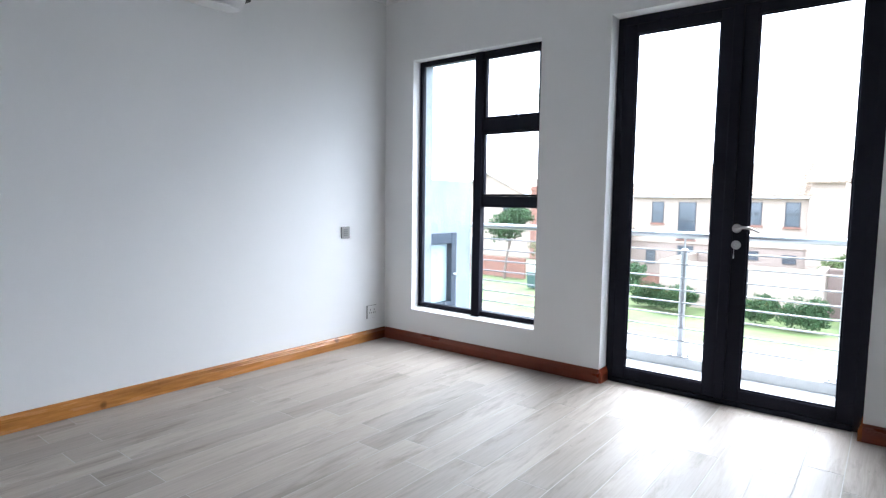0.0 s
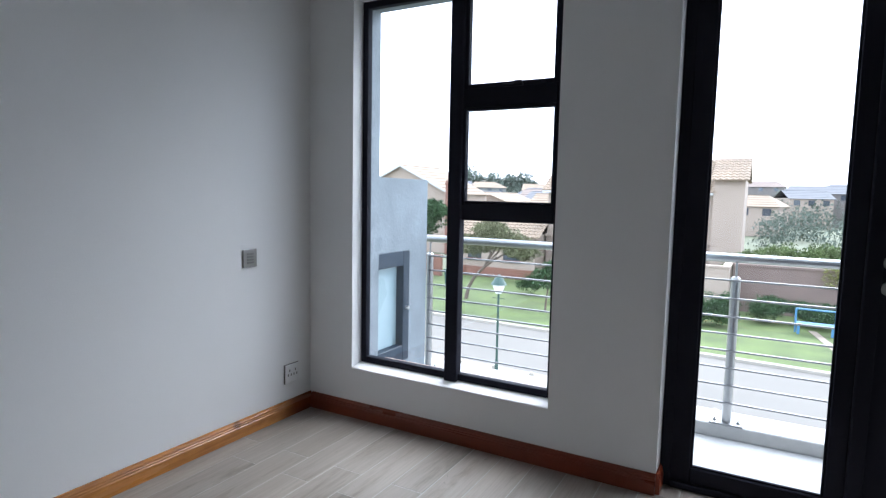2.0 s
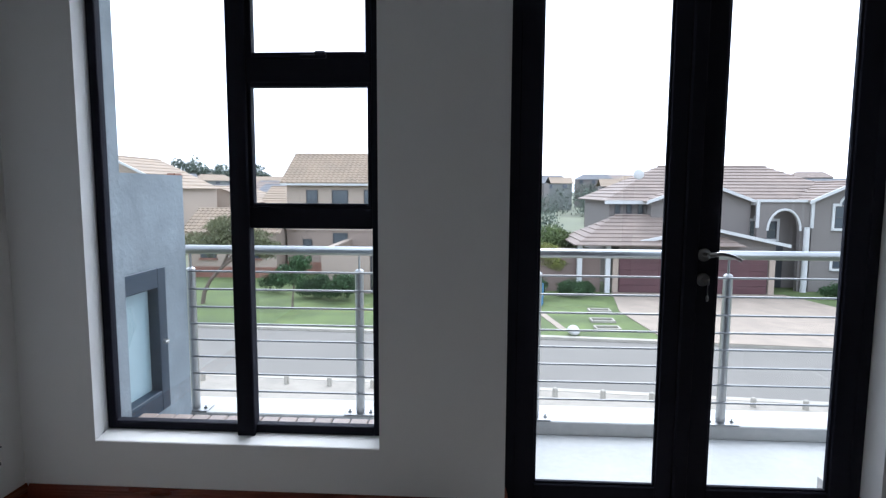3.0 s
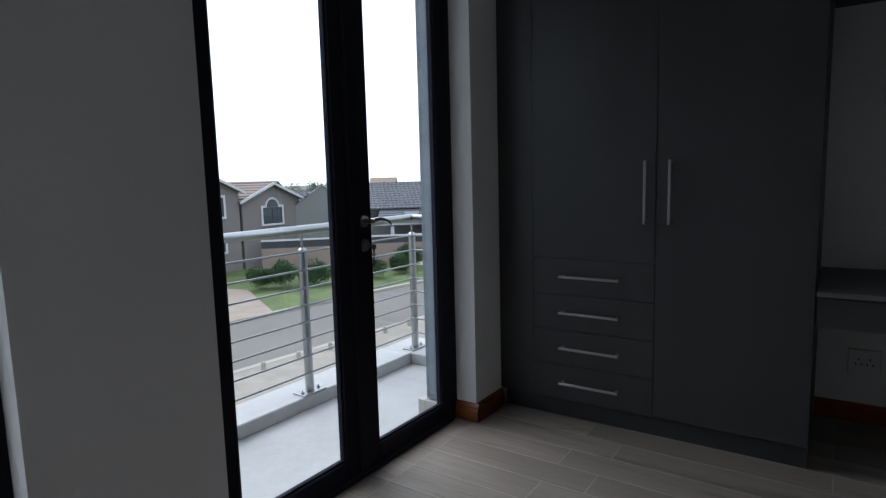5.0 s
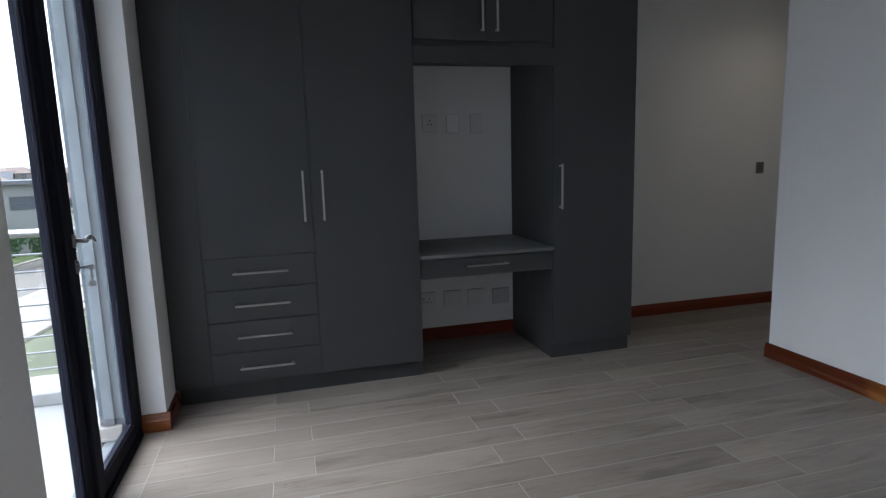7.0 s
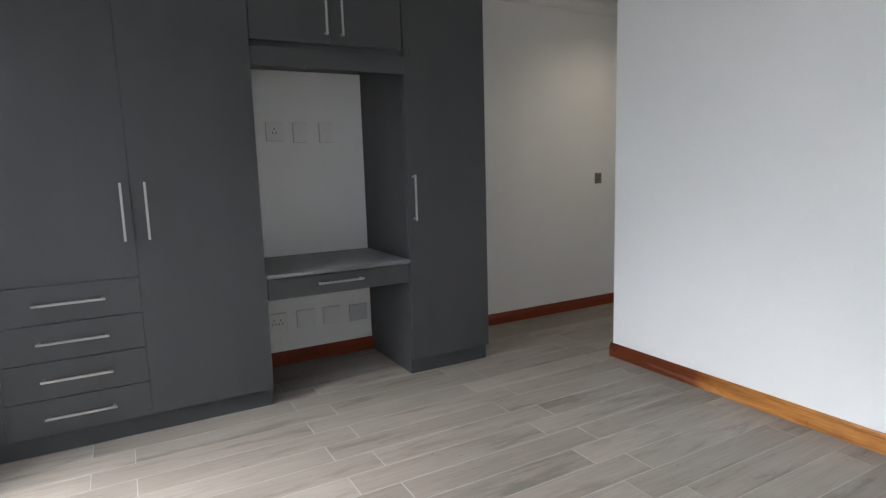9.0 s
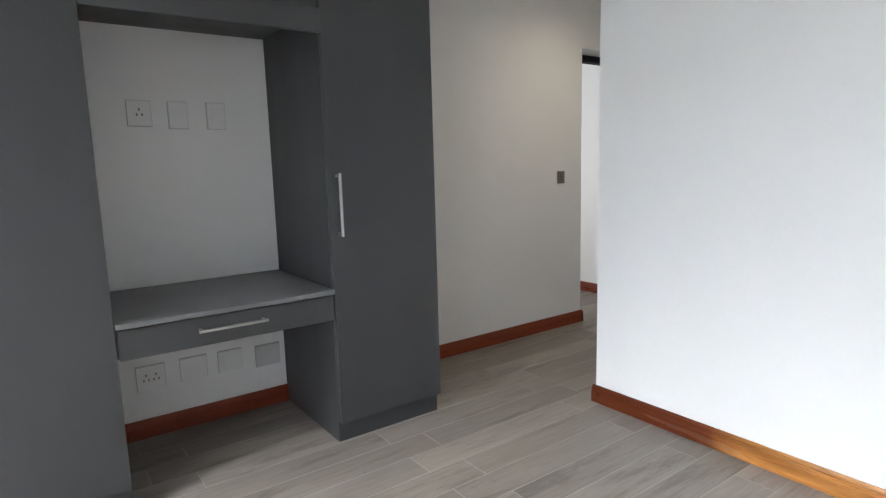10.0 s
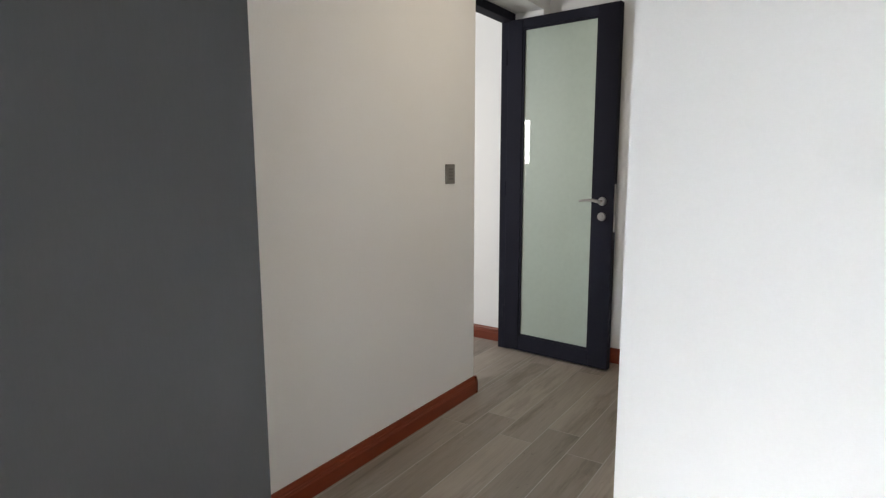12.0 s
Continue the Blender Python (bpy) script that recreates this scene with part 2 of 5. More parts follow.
M_ROOF_G = mat("slate_grey_roof_tile", (0.102, 0.102, 0.1088), 0.75, var=0.18, scale=0.9, fine=8, bump=0.3)
M_TRIM = mat("white_plaster_trim", (0.4896, 0.4828, 0.4692), 0.8, var=0.05, scale=1, bump=0.1)
M_BRICK = mat("red_face_brick", (0.20, 0.095, 0.066), 0.85, var=0.25, scale=3, fine=15, bump=0.3)
M_WINF = mat("dark_window_frame", (0.035, 0.035, 0.04), 0.4, var=0.05, bump=0.0)
M_PANE = mat("dark_reflective_pane", (0.05, 0.06, 0.075), 0.06, var=0.1, scale=0.4, bump=0.0, gloss=0.9)
M_GARAGE = mat("maroon_garage_door", (0.078, 0.031, 0.034), 0.5, var=0.1, scale=2, bump=0.1)
M_TRUNK = mat("bark", (0.12, 0.09, 0.07), 0.9, var=0.3, scale=4, fine=20, bump=0.6)
M_LEAF = mat("olive_leaves", (0.12, 0.125, 0.065), 0.85, var=0.35, scale=1.5, fine=8, bump=0.0, gloss=0.2)
M_LEAF_G = mat("green_leaves", (0.095, 0.125, 0.045), 0.85, var=0.35, scale=1.5, fine=8, bump=0.0, gloss=0.2)
M_LEAF_D = mat("dark_hedge_leaves", (0.04, 0.075, 0.03), 0.85, var=0.35, scale=1.5, fine=8, bump=0.0, gloss=0.2)
M_LEAF_Y = mat("yellow_green_leaves", (0.17, 0.18, 0.05), 0.85, var=0.35, scale=1.5, fine=8, bump=0.0, gloss=0.2)
# Leaf colour paled to carry the haze of distance.
M_FAR = mat("hazed_far_foliage", (0.105, 0.125, 0.10), 1.0, var=0.3, scale=0.08, fine=0.6, bump=0.0, gloss=0.1)
M_GREEN = mat("dark_green_paint", (0.022, 0.058, 0.046), 0.45, var=0.1, bump=0.02)
M_GLOBE = mat("frosted_lamp_globe", (0.75, 0.76, 0.75), 0.3, var=0.03, bump=0.0)
M_BLUE = mat("blue_paint", (0.06, 0.17, 0.30), 0.5, var=0.1, bump=0.02)
M_WHITE_DOOR = mat("frosted_door_glass", (0.40, 0.475, 0.42), 0.5, var=0.05, scale=0.8, bump=0.0)
coat = M_WHITE_DOOR.node_tree.nodes["Principled BSDF"].inputs
coat["Coat Weight"].default_value, coat["Coat Roughness"].default_value = 1.0, 0.02


# ---- building helpers ----
def put_box(bm, x0, x1, y0, y1, z0, z1, bevel=0.0, seg=1):
    r = bmesh.ops.create_cube(bm, size=1.0, matrix=Matrix.LocRotScale(((x0 + x1) / 2, (y0 + y1) / 2, (z0 + z1) / 2), None, (abs(x1 - x0), abs(y1 - y0), abs(z1 - z0))))
    if bevel:
        edges = list({e for v in r["verts"] for e in v.link_edges})
        bmesh.ops.bevel(bm, geom=edges, offset=bevel, segments=seg, affect="EDGES", profile=0.5)
    return bm


def boxes(*rows, bevel=0.0, seg=1):
    bm = bmesh.new()
    for r in rows:
        put_box(bm, *r, bevel=bevel, seg=seg)
    return bm


def put_tube(bm, p0, p1, r0, r1=None, seg=12):
    p0, p1 = Vector(p0), Vector(p1)
    r1 = r0 if r1 is None else r1
    d = p1 - p0
    m = Matrix.Translation((p0 + p1) / 2) @ d.to_track_quat("Z", "Y").to_matrix().to_4x4()
    bmesh.ops.create_cone(bm, cap_ends=True, segments=seg, radius1=r0, radius2=r1, depth=d.length, matrix=m)
    return bm


def tube(*a, **k):
    return put_tube(bmesh.new(), *a, **k)


def put_prism(bm, outline, axis, a, b):
    """Extrude a closed outline of (u, v) along an axis: x takes (y, z), y takes (x, z), z takes (x, y)."""
    def p(u, v, w):
        return {"x": (w, u, v), "y": (u, w, v), "z": (u, v, w)}[axis]
    lo = [bm.verts.new(p(u, v, a)) for u, v in outline]
    hi = [bm.verts.new(p(u, v, b)) for u, v in outline]
    n = len(outline)
    faces = [bm.faces.new(lo[::-1]), bm.faces.new(hi)]
    for i in range(n):
        faces.append(bm.faces.new((lo[i], lo[(i + 1) % n], hi[(i + 1) % n], hi[i])))
    bmesh.ops.recalc_face_normals(bm, faces=faces)
    return bm


def prism(*a):
    return put_prism(bmesh.new(), *a)


def mesh_from(name, bm, material, smooth=False):
    me = bpy.data.meshes.new(name)
    bm.to_mesh(me)
    bm.free()
    me.materials.append(material)
    if smooth:
        me.polygons.foreach_set("use_smooth", [True] * len(me.polygons))
    return me


LOCAL = set()


def thing(name, loc=(0, 0, 0), label="", category="", group="", kind="", local=False, turn=0):
    """An Empty at a thing's base. Its parts are given in the world's metres, or in its own where local."""
    ob = new(name)
    ob.empty_display_size = 0.1
    ob.location = loc
    ob.rotation_euler[2] = radians(turn)
    if local:
        LOCAL.add(ob.name)
    return tagged(ob, label, category, group, kind)


def part(name, bm, material, parent, label="", smooth=False, kind=""):
    """Links a bmesh as one mesh object under a thing or a part."""
    root = parent
    while root.parent:
        root = root.parent
    if root.name not in LOCAL and root.location.length:
        bmesh.ops.translate(bm, verts=bm.verts, vec=-root.location)
    ob = new(name, mesh_from(name, bm, material, smooth))
    ob.parent = parent
    return tagged(ob, label, "", "", kind)


def solid(name, bm, material, label="", category="", group="", kind="", smooth=False):
    """A thing or a piece of the setting that is one mesh, its origin at its base's middle."""
    lo = Vector([min(v.co[i] for v in bm.verts) for i in range(3)])
    hi = Vector([max(v.co[i] for v in bm.verts) for i in range(3)])
    o = Vector(((lo.x + hi.x) / 2, (lo.y + hi.y) / 2, lo.z))
    bmesh.ops.translate(bm, verts=bm.verts, vec=-o)
    ob = new(name, mesh_from(name, bm, material, smooth))
    ob.location = o
    return tagged(ob, label, category, group, kind)


def stuff_mesh(name, verts, faces, material):
    me = bpy.data.meshes.new(name)
    me.from_pydata(verts, [], faces)
    me.materials.append(material)
    return me


# ---- the room's structure ----
ZC = 2.85          # ceiling
XB = 4.275          # wardrobe and passage wall
YD = -3.532        # wall opposite the windows
XD = 3.177         # its free end
YE = -5.56         # end of the passage
XO = 4.54          # back of the passage wall
WT = 0.28          # outer wall's thickness
WIN = (0.305, 1.452, 0.276, 2.285)
DOOR = (1.94, 3.34, 2.345)

WI = 0.125         # depth of the white inner leaf
solid("wall_window", boxes(
    (-0.25, WIN[0], 0, WI, -0.1, ZC), (WIN[0], WIN[1], 0, WI, -0.1, WIN[2]), (WIN[0], WIN[1], 0, WI, WIN[3], ZC),
    (WIN[1], DOOR[0], 0, WI, -0.1, ZC), (DOOR[0], DOOR[1], 0, WI, DOOR[2], ZC), (DOOR[1], XO, 0, WI, -0.1, ZC)),
    M_WALL, "white painted plaster wall with window and balcony doors", "wall", kind="structure")
solid("wall_window_outside", boxes(
    (-0.25, WIN[0] - 0.02, WI, WT, -0.3, ZC), (WIN[0] - 0.02, WIN[1] + 0.02, WI, WT, -0.3, 0.21), (WIN[0] - 0.02, WIN[1] + 0.02, WI, WT, WIN[3], ZC),
    (WIN[1] + 0.02, DOOR[0], WI, WT, -0.3, ZC), (DOOR[0], DOOR[1], WI, WT, DOOR[2], ZC), (DOOR[1], XO, WI, WT, -0.3, ZC), (DOOR[0], DOOR[1], WI, WT, -0.3, -0.012)),
    M_CONC, "blue-grey plastered outside of the window wall", "wall", kind="structure")
solid("wall_plain", boxes((-0.25, 0, YD - 0.22, 0, -0.1, ZC)), M_WALL, "plain white painted plaster wall", "wall", kind="structure")
solid("wall_divider", boxes((0, XD, YD - 0.22, YD, -0.1, ZC)), M_WALL, "white painted wall ending at the passage", "wall", kind="structure")
solid("wall_passage_inner", boxes((XD - 0.22, XD, YE, YD - 0.22, -0.1, ZC)), M_WALL, "white passage wall", "wall", kind="structure")
DY0, DY1, DZ = -4.68, -5.47, 2.11
solid("wall_wardrobe", boxes(
    (XB, XO, DY0, 0, -0.1, ZC), (XB, XO, DY1, DY0, DZ, ZC), (XB, XO, YE, DY1, -0.1, ZC)),
    M_WALL, "white wall behind the wardrobes with a doorway", "wall", kind="structure")
solid("wall_end", boxes((XD - 0.22, 8.6, YE - 0.2, YE, -0.1, ZC)), M_WALL, "white wall at the passage end", "wall", kind="structure")
solid("wall_landing_side", boxes((XO, 8.6, -3.4, -3.2, -0.1, ZC)), M_WALL, "white landing wall", "wall", kind="structure")
solid("wall_landing_far", boxes((8.4, 8.6, YE, -3.4, -0.1, ZC)), M_WALL, "white landing wall", "wall", kind="structure")
solid("ceiling", boxes((-0.25, XO, YE - 0.2, WT, ZC, ZC + 0.15), (XO, 8.6, YE - 0.2, -3.2, ZC, ZC + 0.15)), M_CEIL, "white painted ceiling", "ceiling", kind="structure")
ZP = 2.625         # the passage's lower ceiling
solid("ceiling_passage", boxes((XD, XB, YE, -2.812, ZP, ZC)), M_CEIL, "white painted lower passage ceiling", "ceiling", kind="structure")
solid("downlight", put_tube(tube((3.55, -4.35, ZP - 0.012), (3.55, -4.35, ZP - 0.0005), 0.055, 0.055, 20), (3.55, -4.35, ZP - 0.008), (3.55, -4.35, ZP - 0.001), 0.07, 0.065, 20), M_PLASTIC, "small round recessed ceiling downlight", "light")


def cornice(name, axis, a, b, wall, out, top=ZC):
    """A coved cornice along a wall at the ceiling; out: +1 or -1, the way it stands from the wall."""
    pts = [(wall, top - 0.085), (wall + out * 0.012, top - 0.085)]
    for i in range(6):
        t = i / 5 * math.pi / 2
        pts.append((wall + out * (0.012 + 0.06 * (1 - math.cos(t))), top - 0.072 + 0.06 * math.sin(t)))
    pts += [(wall + out * 0.085, top - 0.012), (wall + out * 0.085, top), (wall, top)]
    return solid(name, prism(pts, axis, a, b), M_CEIL, "white coved plaster cornice", "cornice", kind="structure")


cornice("trim_cornice_window_wall", "x", 0, 3.59, 0, -1)
cornice("trim_cornice_plain_wall", "y", YD, 0, 0, 1)
cornice("trim_cornice_divider", "x", 0, XD, YD, 1)

cornice("trim_cornice_passage", "y", YE, -2.812, XB, -1, ZP)
cornice("trim_cornice_passage_inner", "y", YE, YD, XD, 1, ZP)
cornice("trim_cornice_passage_end", "x", XD, XB, YE, 1, ZP)

BH = 0.091


def skirting(name, axis, a, b, wall, out, material, label):
    """A moulded skirting board: a flat face with two rounded steps at its top."""
    h, d = BH, 0.018
    pts = [(wall, 0), (wall + out * d, 0), (wall + out * d, h * 0.62), (wall + out * (d - 0.003), h * 0.66),
           (wall + out * (d - 0.003), h * 0.74), (wall + out * (d - 0.006), h * 0.77), (wall + out * (d - 0.006), h * 0.85),
           (wall + out * (d - 0.010), h * 0.92), (wall + out * (d - 0.012), h), (wall, h)]
    return solid(name, prism(pts, axis, a, b), material, label, "skirting board", kind="structure")


RED, PINE = "red-brown varnished wooden skirting board", "orange varnished pine skirting board with moulded top"
PINE_A = two_tone(knotted(mat("varnished_pine_lengthwise", (0.34, 0.125, 0.028), 0.25, var=0.28, scale=2.2, fine=10, bump=0.04, stretch=(9, 0.9, 9), hue=(0.46, 0.20, 0.05))), (0.165, 0.04, 0.012), 1, -0.33, -0.10)
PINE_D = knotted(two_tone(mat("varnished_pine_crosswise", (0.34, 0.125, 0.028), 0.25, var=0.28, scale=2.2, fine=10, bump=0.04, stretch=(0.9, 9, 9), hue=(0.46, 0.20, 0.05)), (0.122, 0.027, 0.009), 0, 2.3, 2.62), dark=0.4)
skirting("baseboard_plain_wall", "y", YD, 0, 0, 1, PINE_A, PINE)
skirting("baseboard_window_wall", "x", 0.018, DOOR[0] + 0.0, 0, -1, M_MERANTI, RED)
skirting("baseboard_door_pier", "x", DOOR[1], 3.60, 0, -1, M_MERANTI, RED)
skirting("baseboard_reveal_left", "y", 0, 0.13, DOOR[0], 1, M_MERANTI_Y, RED)
skirting("baseboard_reveal_right", "y", -0.018, 0.13, DOOR[1], -1, mat("varnished_brown_pine", (0.25, 0.08, 0.021), 0.25, var=0.25, scale=2.2, fine=10, bump=0.04, stretch=(9, 0.9, 9)), "brown varnished pine skirting board with moulded top")
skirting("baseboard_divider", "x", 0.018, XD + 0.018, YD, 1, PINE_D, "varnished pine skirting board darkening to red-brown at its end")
skirting("baseboard_passage_inner", "y", YE, YD, XD, 1, M_MERANTI_Y, RED)
skirting("baseboard_niche", "y", -2.245, -1.385, XB, -1, M_MERANTI_Y, RED)
skirting("baseboard_passage", "y", DY0 - 0.018, -2.81, XB, -1, M_MERANTI_Y, RED)
skirting("baseboard_doorway", "x", XB - 0.018, 4.46, DY0, -1, M_MERANTI, RED)
skirting("baseboard_passage_end", "x", XD + 0.018, XB, YE, 1, M_MERANTI, RED)
skirting("baseboard_landing", "x", XO, 8.4, YE, 1, M_MERANTI, RED)


# ---- window ----
def frame_bars(x0, x1, y0, y1, z0, z1, w, wb=None, bevel=0.003):
    """Four bars round an opening in a wall along x, butted end to end."""
    wb = wb or w
    return boxes((x0, x0 + w, y0, y1, z0, z1), (x1 - w, x1, y0, y1, z0, z1), (x0 + w, x1 - w, y0, y1, z1 - w, z1), (x0 + w, x1 - w, y0, y1, z0, z0 + wb), bevel=bevel)


FY0, FY1 = 0.082, 0.123
win = thing("window_1", (0.88, 0.08, WIN[2]), "dark aluminium window with fixed and opening lights", "window", kind="structure")
part("window_frame", frame_bars(WIN[0], WIN[1], FY0, FY1, WIN[2] + 0.020, WIN[3], 0.036), M_ALU, win)
part("mullion", boxes((0.862, 0.934, FY0 - 0.022, FY1 - 0.004, WIN[2] + 0.012, WIN[3] - 0.004), bevel=0.004), M_ALU, win)
part("transom", boxes((0.9345, WIN[1] - 0.036, FY0 - 0.006, FY1 - 0.004, 1.690, 1.782), bevel=0.004), M_ALU, win)
part("transom", boxes((0.9345, WIN[1] - 0.036, FY0 - 0.006, FY1 - 0.004, 1.133, 1.216), bevel=0.004), M_ALU, win)
part("sash", frame_bars(0.9345, WIN[1] - 0.0365, FY0 - 0.004, FY1 - 0.006, 1.2165, 1.6895, 0.015), M_ALU, win)
part("sash", frame_bars(0.9345, WIN[1] - 0.036, FY0 - 0.003, FY1 - 0.006, 1.782, WIN[3] - 0.036, 0.022), M_ALU, win)
latch = boxes((1.15, 1.25, FY0 - 0.03, FY0 - 0.006, 1.776, 1.79), (1.21, 1.25, FY0 - 0.04, FY0 - 0.016, 1.786, 1.80), bevel=0.003)
part("latch", latch, M_ALU, win)


def pane(parent, x0, x1, y, z0, z1, material=None):
    ob = part("pane", boxes((x0, x1, y, y + 0.006, z0, z1)), material or M_GLASS, parent)
    ob.visible_shadow = False
    return ob


pane(win, WIN[0] + 0.03, 0.87, 0.104, WIN[2] + 0.04, WIN[3] - 0.03)
pane(win, 0.93, WIN[1] - 0.03, 0.104, WIN[2] + 0.04, 1.14)
pane(win, 0.93, WIN[1] - 0.03, 0.104, 1.21, 1.695)
pane(win, 0.95, WIN[1] - 0.05, 0.104, 1.79, WIN[3] - 0.05)
sill = prism([(0.0, WIN[2] + 0.001), (FY0 + 0.03, WIN[2] + 0.001), (FY0 + 0.03, WIN[2] + 0.024), (FY0 - 0.002, WIN[2] + 0.02), (0.004, WIN[2] + 0.006), (0.0, WIN[2] + 0.003)], "x", WIN[0], WIN[1])
part("window_sill", sill, M_WALL, win, "white painted inner sill")
outer = thing("sill_outside", (0.88, 0.2, 0.2), "brown tiled outer window sill", "window sill", kind="structure")
part("bed", boxes((WIN[0] - 0.016, WIN[1] + 0.016, 0.127, 0.30, 0.2105, 0.238)), M_CONC, outer)
for i in range(14):
    sx = WIN[0] + 0.006 + i * 0.0802
    part("sill_tile", boxes((sx, sx + 0.074, 0.128, 0.33, 0.240, 0.264), bevel=0.003), M_SILL, outer)

# ---- balcony doors ----
GY0, GY1 = 0.112, 0.162
bd = thing("door_1", (2.64, 0.16, 0.0), "dark aluminium glazed double balcony doors, closed", "door", kind="structure")
part("door_frame", boxes((DOOR[0], 1.985, GY0, GY1 + 0.02, 0, DOOR[2]), (3.295, DOOR[1], GY0, GY1 + 0.02, 0, DOOR[2]), (1.985, 3.295, GY0, GY1 + 0.02, 2.297, DOOR[2]), (1.985, 3.295, GY0 - 0.01, GY1 + 0.02, 0.0, 0.028), bevel=0.003), M_ALU, bd)


def door_leaf(x0, x1, wl, wr):
    """A glazed leaf; wl, wr: the widths of its two stiles."""
    y0, a, b = GY0 + 0.004, x0 + wl, x1 - wr
    leaf = part("leaf", boxes((x0, a, y0, GY1, 0.03, 2.295), (b, x1, y0, GY1, 0.03, 2.295), (a, b, y0, GY1, 2.235, 2.295), (a, b, y0, GY1, 0.03, 0.1), bevel=0.004), M_ALU, bd)
    p = part("pane", boxes((a - 0.003, b + 0.003, 0.14, 0.146, 0.097, 2.238)), M_GLASS, leaf)
    p.visible_shadow = False
    part("glazing_bead", frame_bars(a, b, GY0 + 0.012, GY0 + 0.024, 0.1, 2.235, 0.009, bevel=0.002), M_ALU, leaf)
    return leaf


leaf_l = door_leaf(1.981, 2.613, 0.081, 0.066)
leaf_r = door_leaf(2.667, 3.299, 0.078, 0.078)
part("meeting_stile", boxes((2.612, 2.668, GY0 - 0.012, GY1 + 0.004, 0.03, 2.295), bevel=0.005), M_ALU, bd)


def lever(x, y, z, out, side, parent, lock=True, key=False, axis="y"):
    """Round rose, curved lever and a cylinder rose below; out: which way it stands from the leaf."""
    def P(u, v, w):
        return (x + u, y + out * v, z + w)
    h = part("handle", put_tube(tube(P(0, 0, 0), P(0, 0.009, 0), 0.026, 0.024, 24), P(0, 0.006, 0), P(0, 0.05, 0), 0.009, 0.009, 12), M_STEEL, parent, "satin steel lever handle", smooth=False)
    bm = bmesh.new()
    n, length = 9, 0.125
    last = None
    for i in range(n + 1):
        t = i / n
        q = P(side * length * t, 0.048 - 0.010 * t, 0.010 * math.sin(t * math.pi) - 0.018 * t * t)
        if last:
            put_tube(bm, last, q, 0.010 - 0.004 * (i - 1) / n, 0.010 - 0.004 * i / n, 10)
        last = q
    part("lever", bm, M_STEEL, h)
    if lock:
        c = part("lock", put_tube(tube(P(0, 0, -0.096), P(0, 0.009, -0.096), 0.026, 0.024, 24), P(0, 0.008, -0.096), P(0, 0.014, -0.096), 0.010, 0.010, 12), M_STEEL, parent, "round cylinder lock plate")
        if key:
            kb = boxes((x - 0.001, x + 0.001, y + out * 0.012, y + out * 0.045, z - 0.103, z - 0.095))
            put_tube(kb, (x - 0.0015, y + out * 0.052, z - 0.1), (x + 0.0015, y + out * 0.052, z - 0.1), 0.012, seg=14)
            put_box(kb, x - 0.001, x + 0.001, y + out * 0.048, y + out * 0.054, z - 0.15, z - 0.11)
            put_tube(kb, (x - 0.0015, y + out * 0.051, z - 0.16), (x + 0.0015, y + out * 0.051, z - 0.16), 0.012, seg=14)
            part("key", kb, M_STEEL, c)
    return h


lever(2.69, GY0 - 0.002, 1.045, -1, 1, leaf_r, key=True)

# ---- passage door ----
pd = thing("door_2", (4.5, -5.44, 0), "open dark-framed door with frosted greenish glass", "door", kind="structure")
part("door_frame", boxes((4.46, XO, DY0 - 0.05, DY0, 0, DZ), (4.46, XO, DY1, DY1 + 0.03, 0, DZ), (4.46, XO, DY1 + 0.03, DY0 - 0.05, DZ - 0.05, DZ), bevel=0.003), M_ALU, pd)
leaf_turn = Matrix.Translation((4.487, -5.448, 0)) @ Matrix.Rotation(radians(180 - 5.0), 4, "Z")


def leafpart(name, bm, material, parent, label=""):
    bmesh.ops.transform(bm, matrix=leaf_turn, verts=bm.verts)
    return part(name, bm, material, parent, label)


LW = 0.71
pl = leafpart("leaf", boxes((0, 0.105, -0.022, 0.022, 0.012, 2.062), (LW - 0.122, LW, -0.022, 0.022, 0.012, 2.062), (0.105, LW - 0.122, -0.022, 0.022, 2.007, 2.062), (0.105, LW - 0.122, -0.022, 0.022, 0.012, 0.108), bevel=0.003), M_ALU, pd)
leafpart("pane", boxes((0.10, LW - 0.118, -0.004, 0.004, 0.106, 2.012)), M_WHITE_DOOR, pl, "frosted greenish glass")
leafpart("glazing_bead", boxes((0.105, 0.117, -0.016, -0.005, 0.108, 2.007), (LW - 0.134, LW - 0.122, -0.016, -0.005, 0.108, 2.007), (0.117, LW - 0.134, -0.016, -0.005, 1.995, 2.007), (0.117, LW - 0.134, -0.016, -0.005, 0.108, 0.12), bevel=0.002), M_ALU, pl)
for hz in (0.25, 1.05, 1.85):
    leafpart("hinge", tube((-0.008, -0.016, hz - 0.045), (-0.008, -0.016, hz + 0.045), 0.008, seg=10), M_ALU, pl)
ph = leafpart("handle", put_tube(tube((LW - 0.065, -0.022, 0.992), (LW - 0.065, -0.031, 0.992), 0.025, 0.023, 24), (LW - 0.065, -0.028, 0.992), (LW - 0.065, -0.07, 0.992), 0.009, 0.009, 12), M_STEEL, pl, "satin steel lever handle")
lv = bmesh.new()
for i in range(8):
    t0, t1 = i / 8, (i + 1) / 8
    put_tube(lv, (LW - 0.065 - 0.12 * t0, -0.066, 0.992 + 0.008 * math.sin(t0 * 3.14)), (LW - 0.065 - 0.12 * t1, -0.066, 0.992 + 0.008 * math.sin(t1 * 3.14)), 0.010 - 0.004 * t0, 0.010 - 0.004 * t1, 10)
leafpart("lever", lv, M_STEEL, ph)
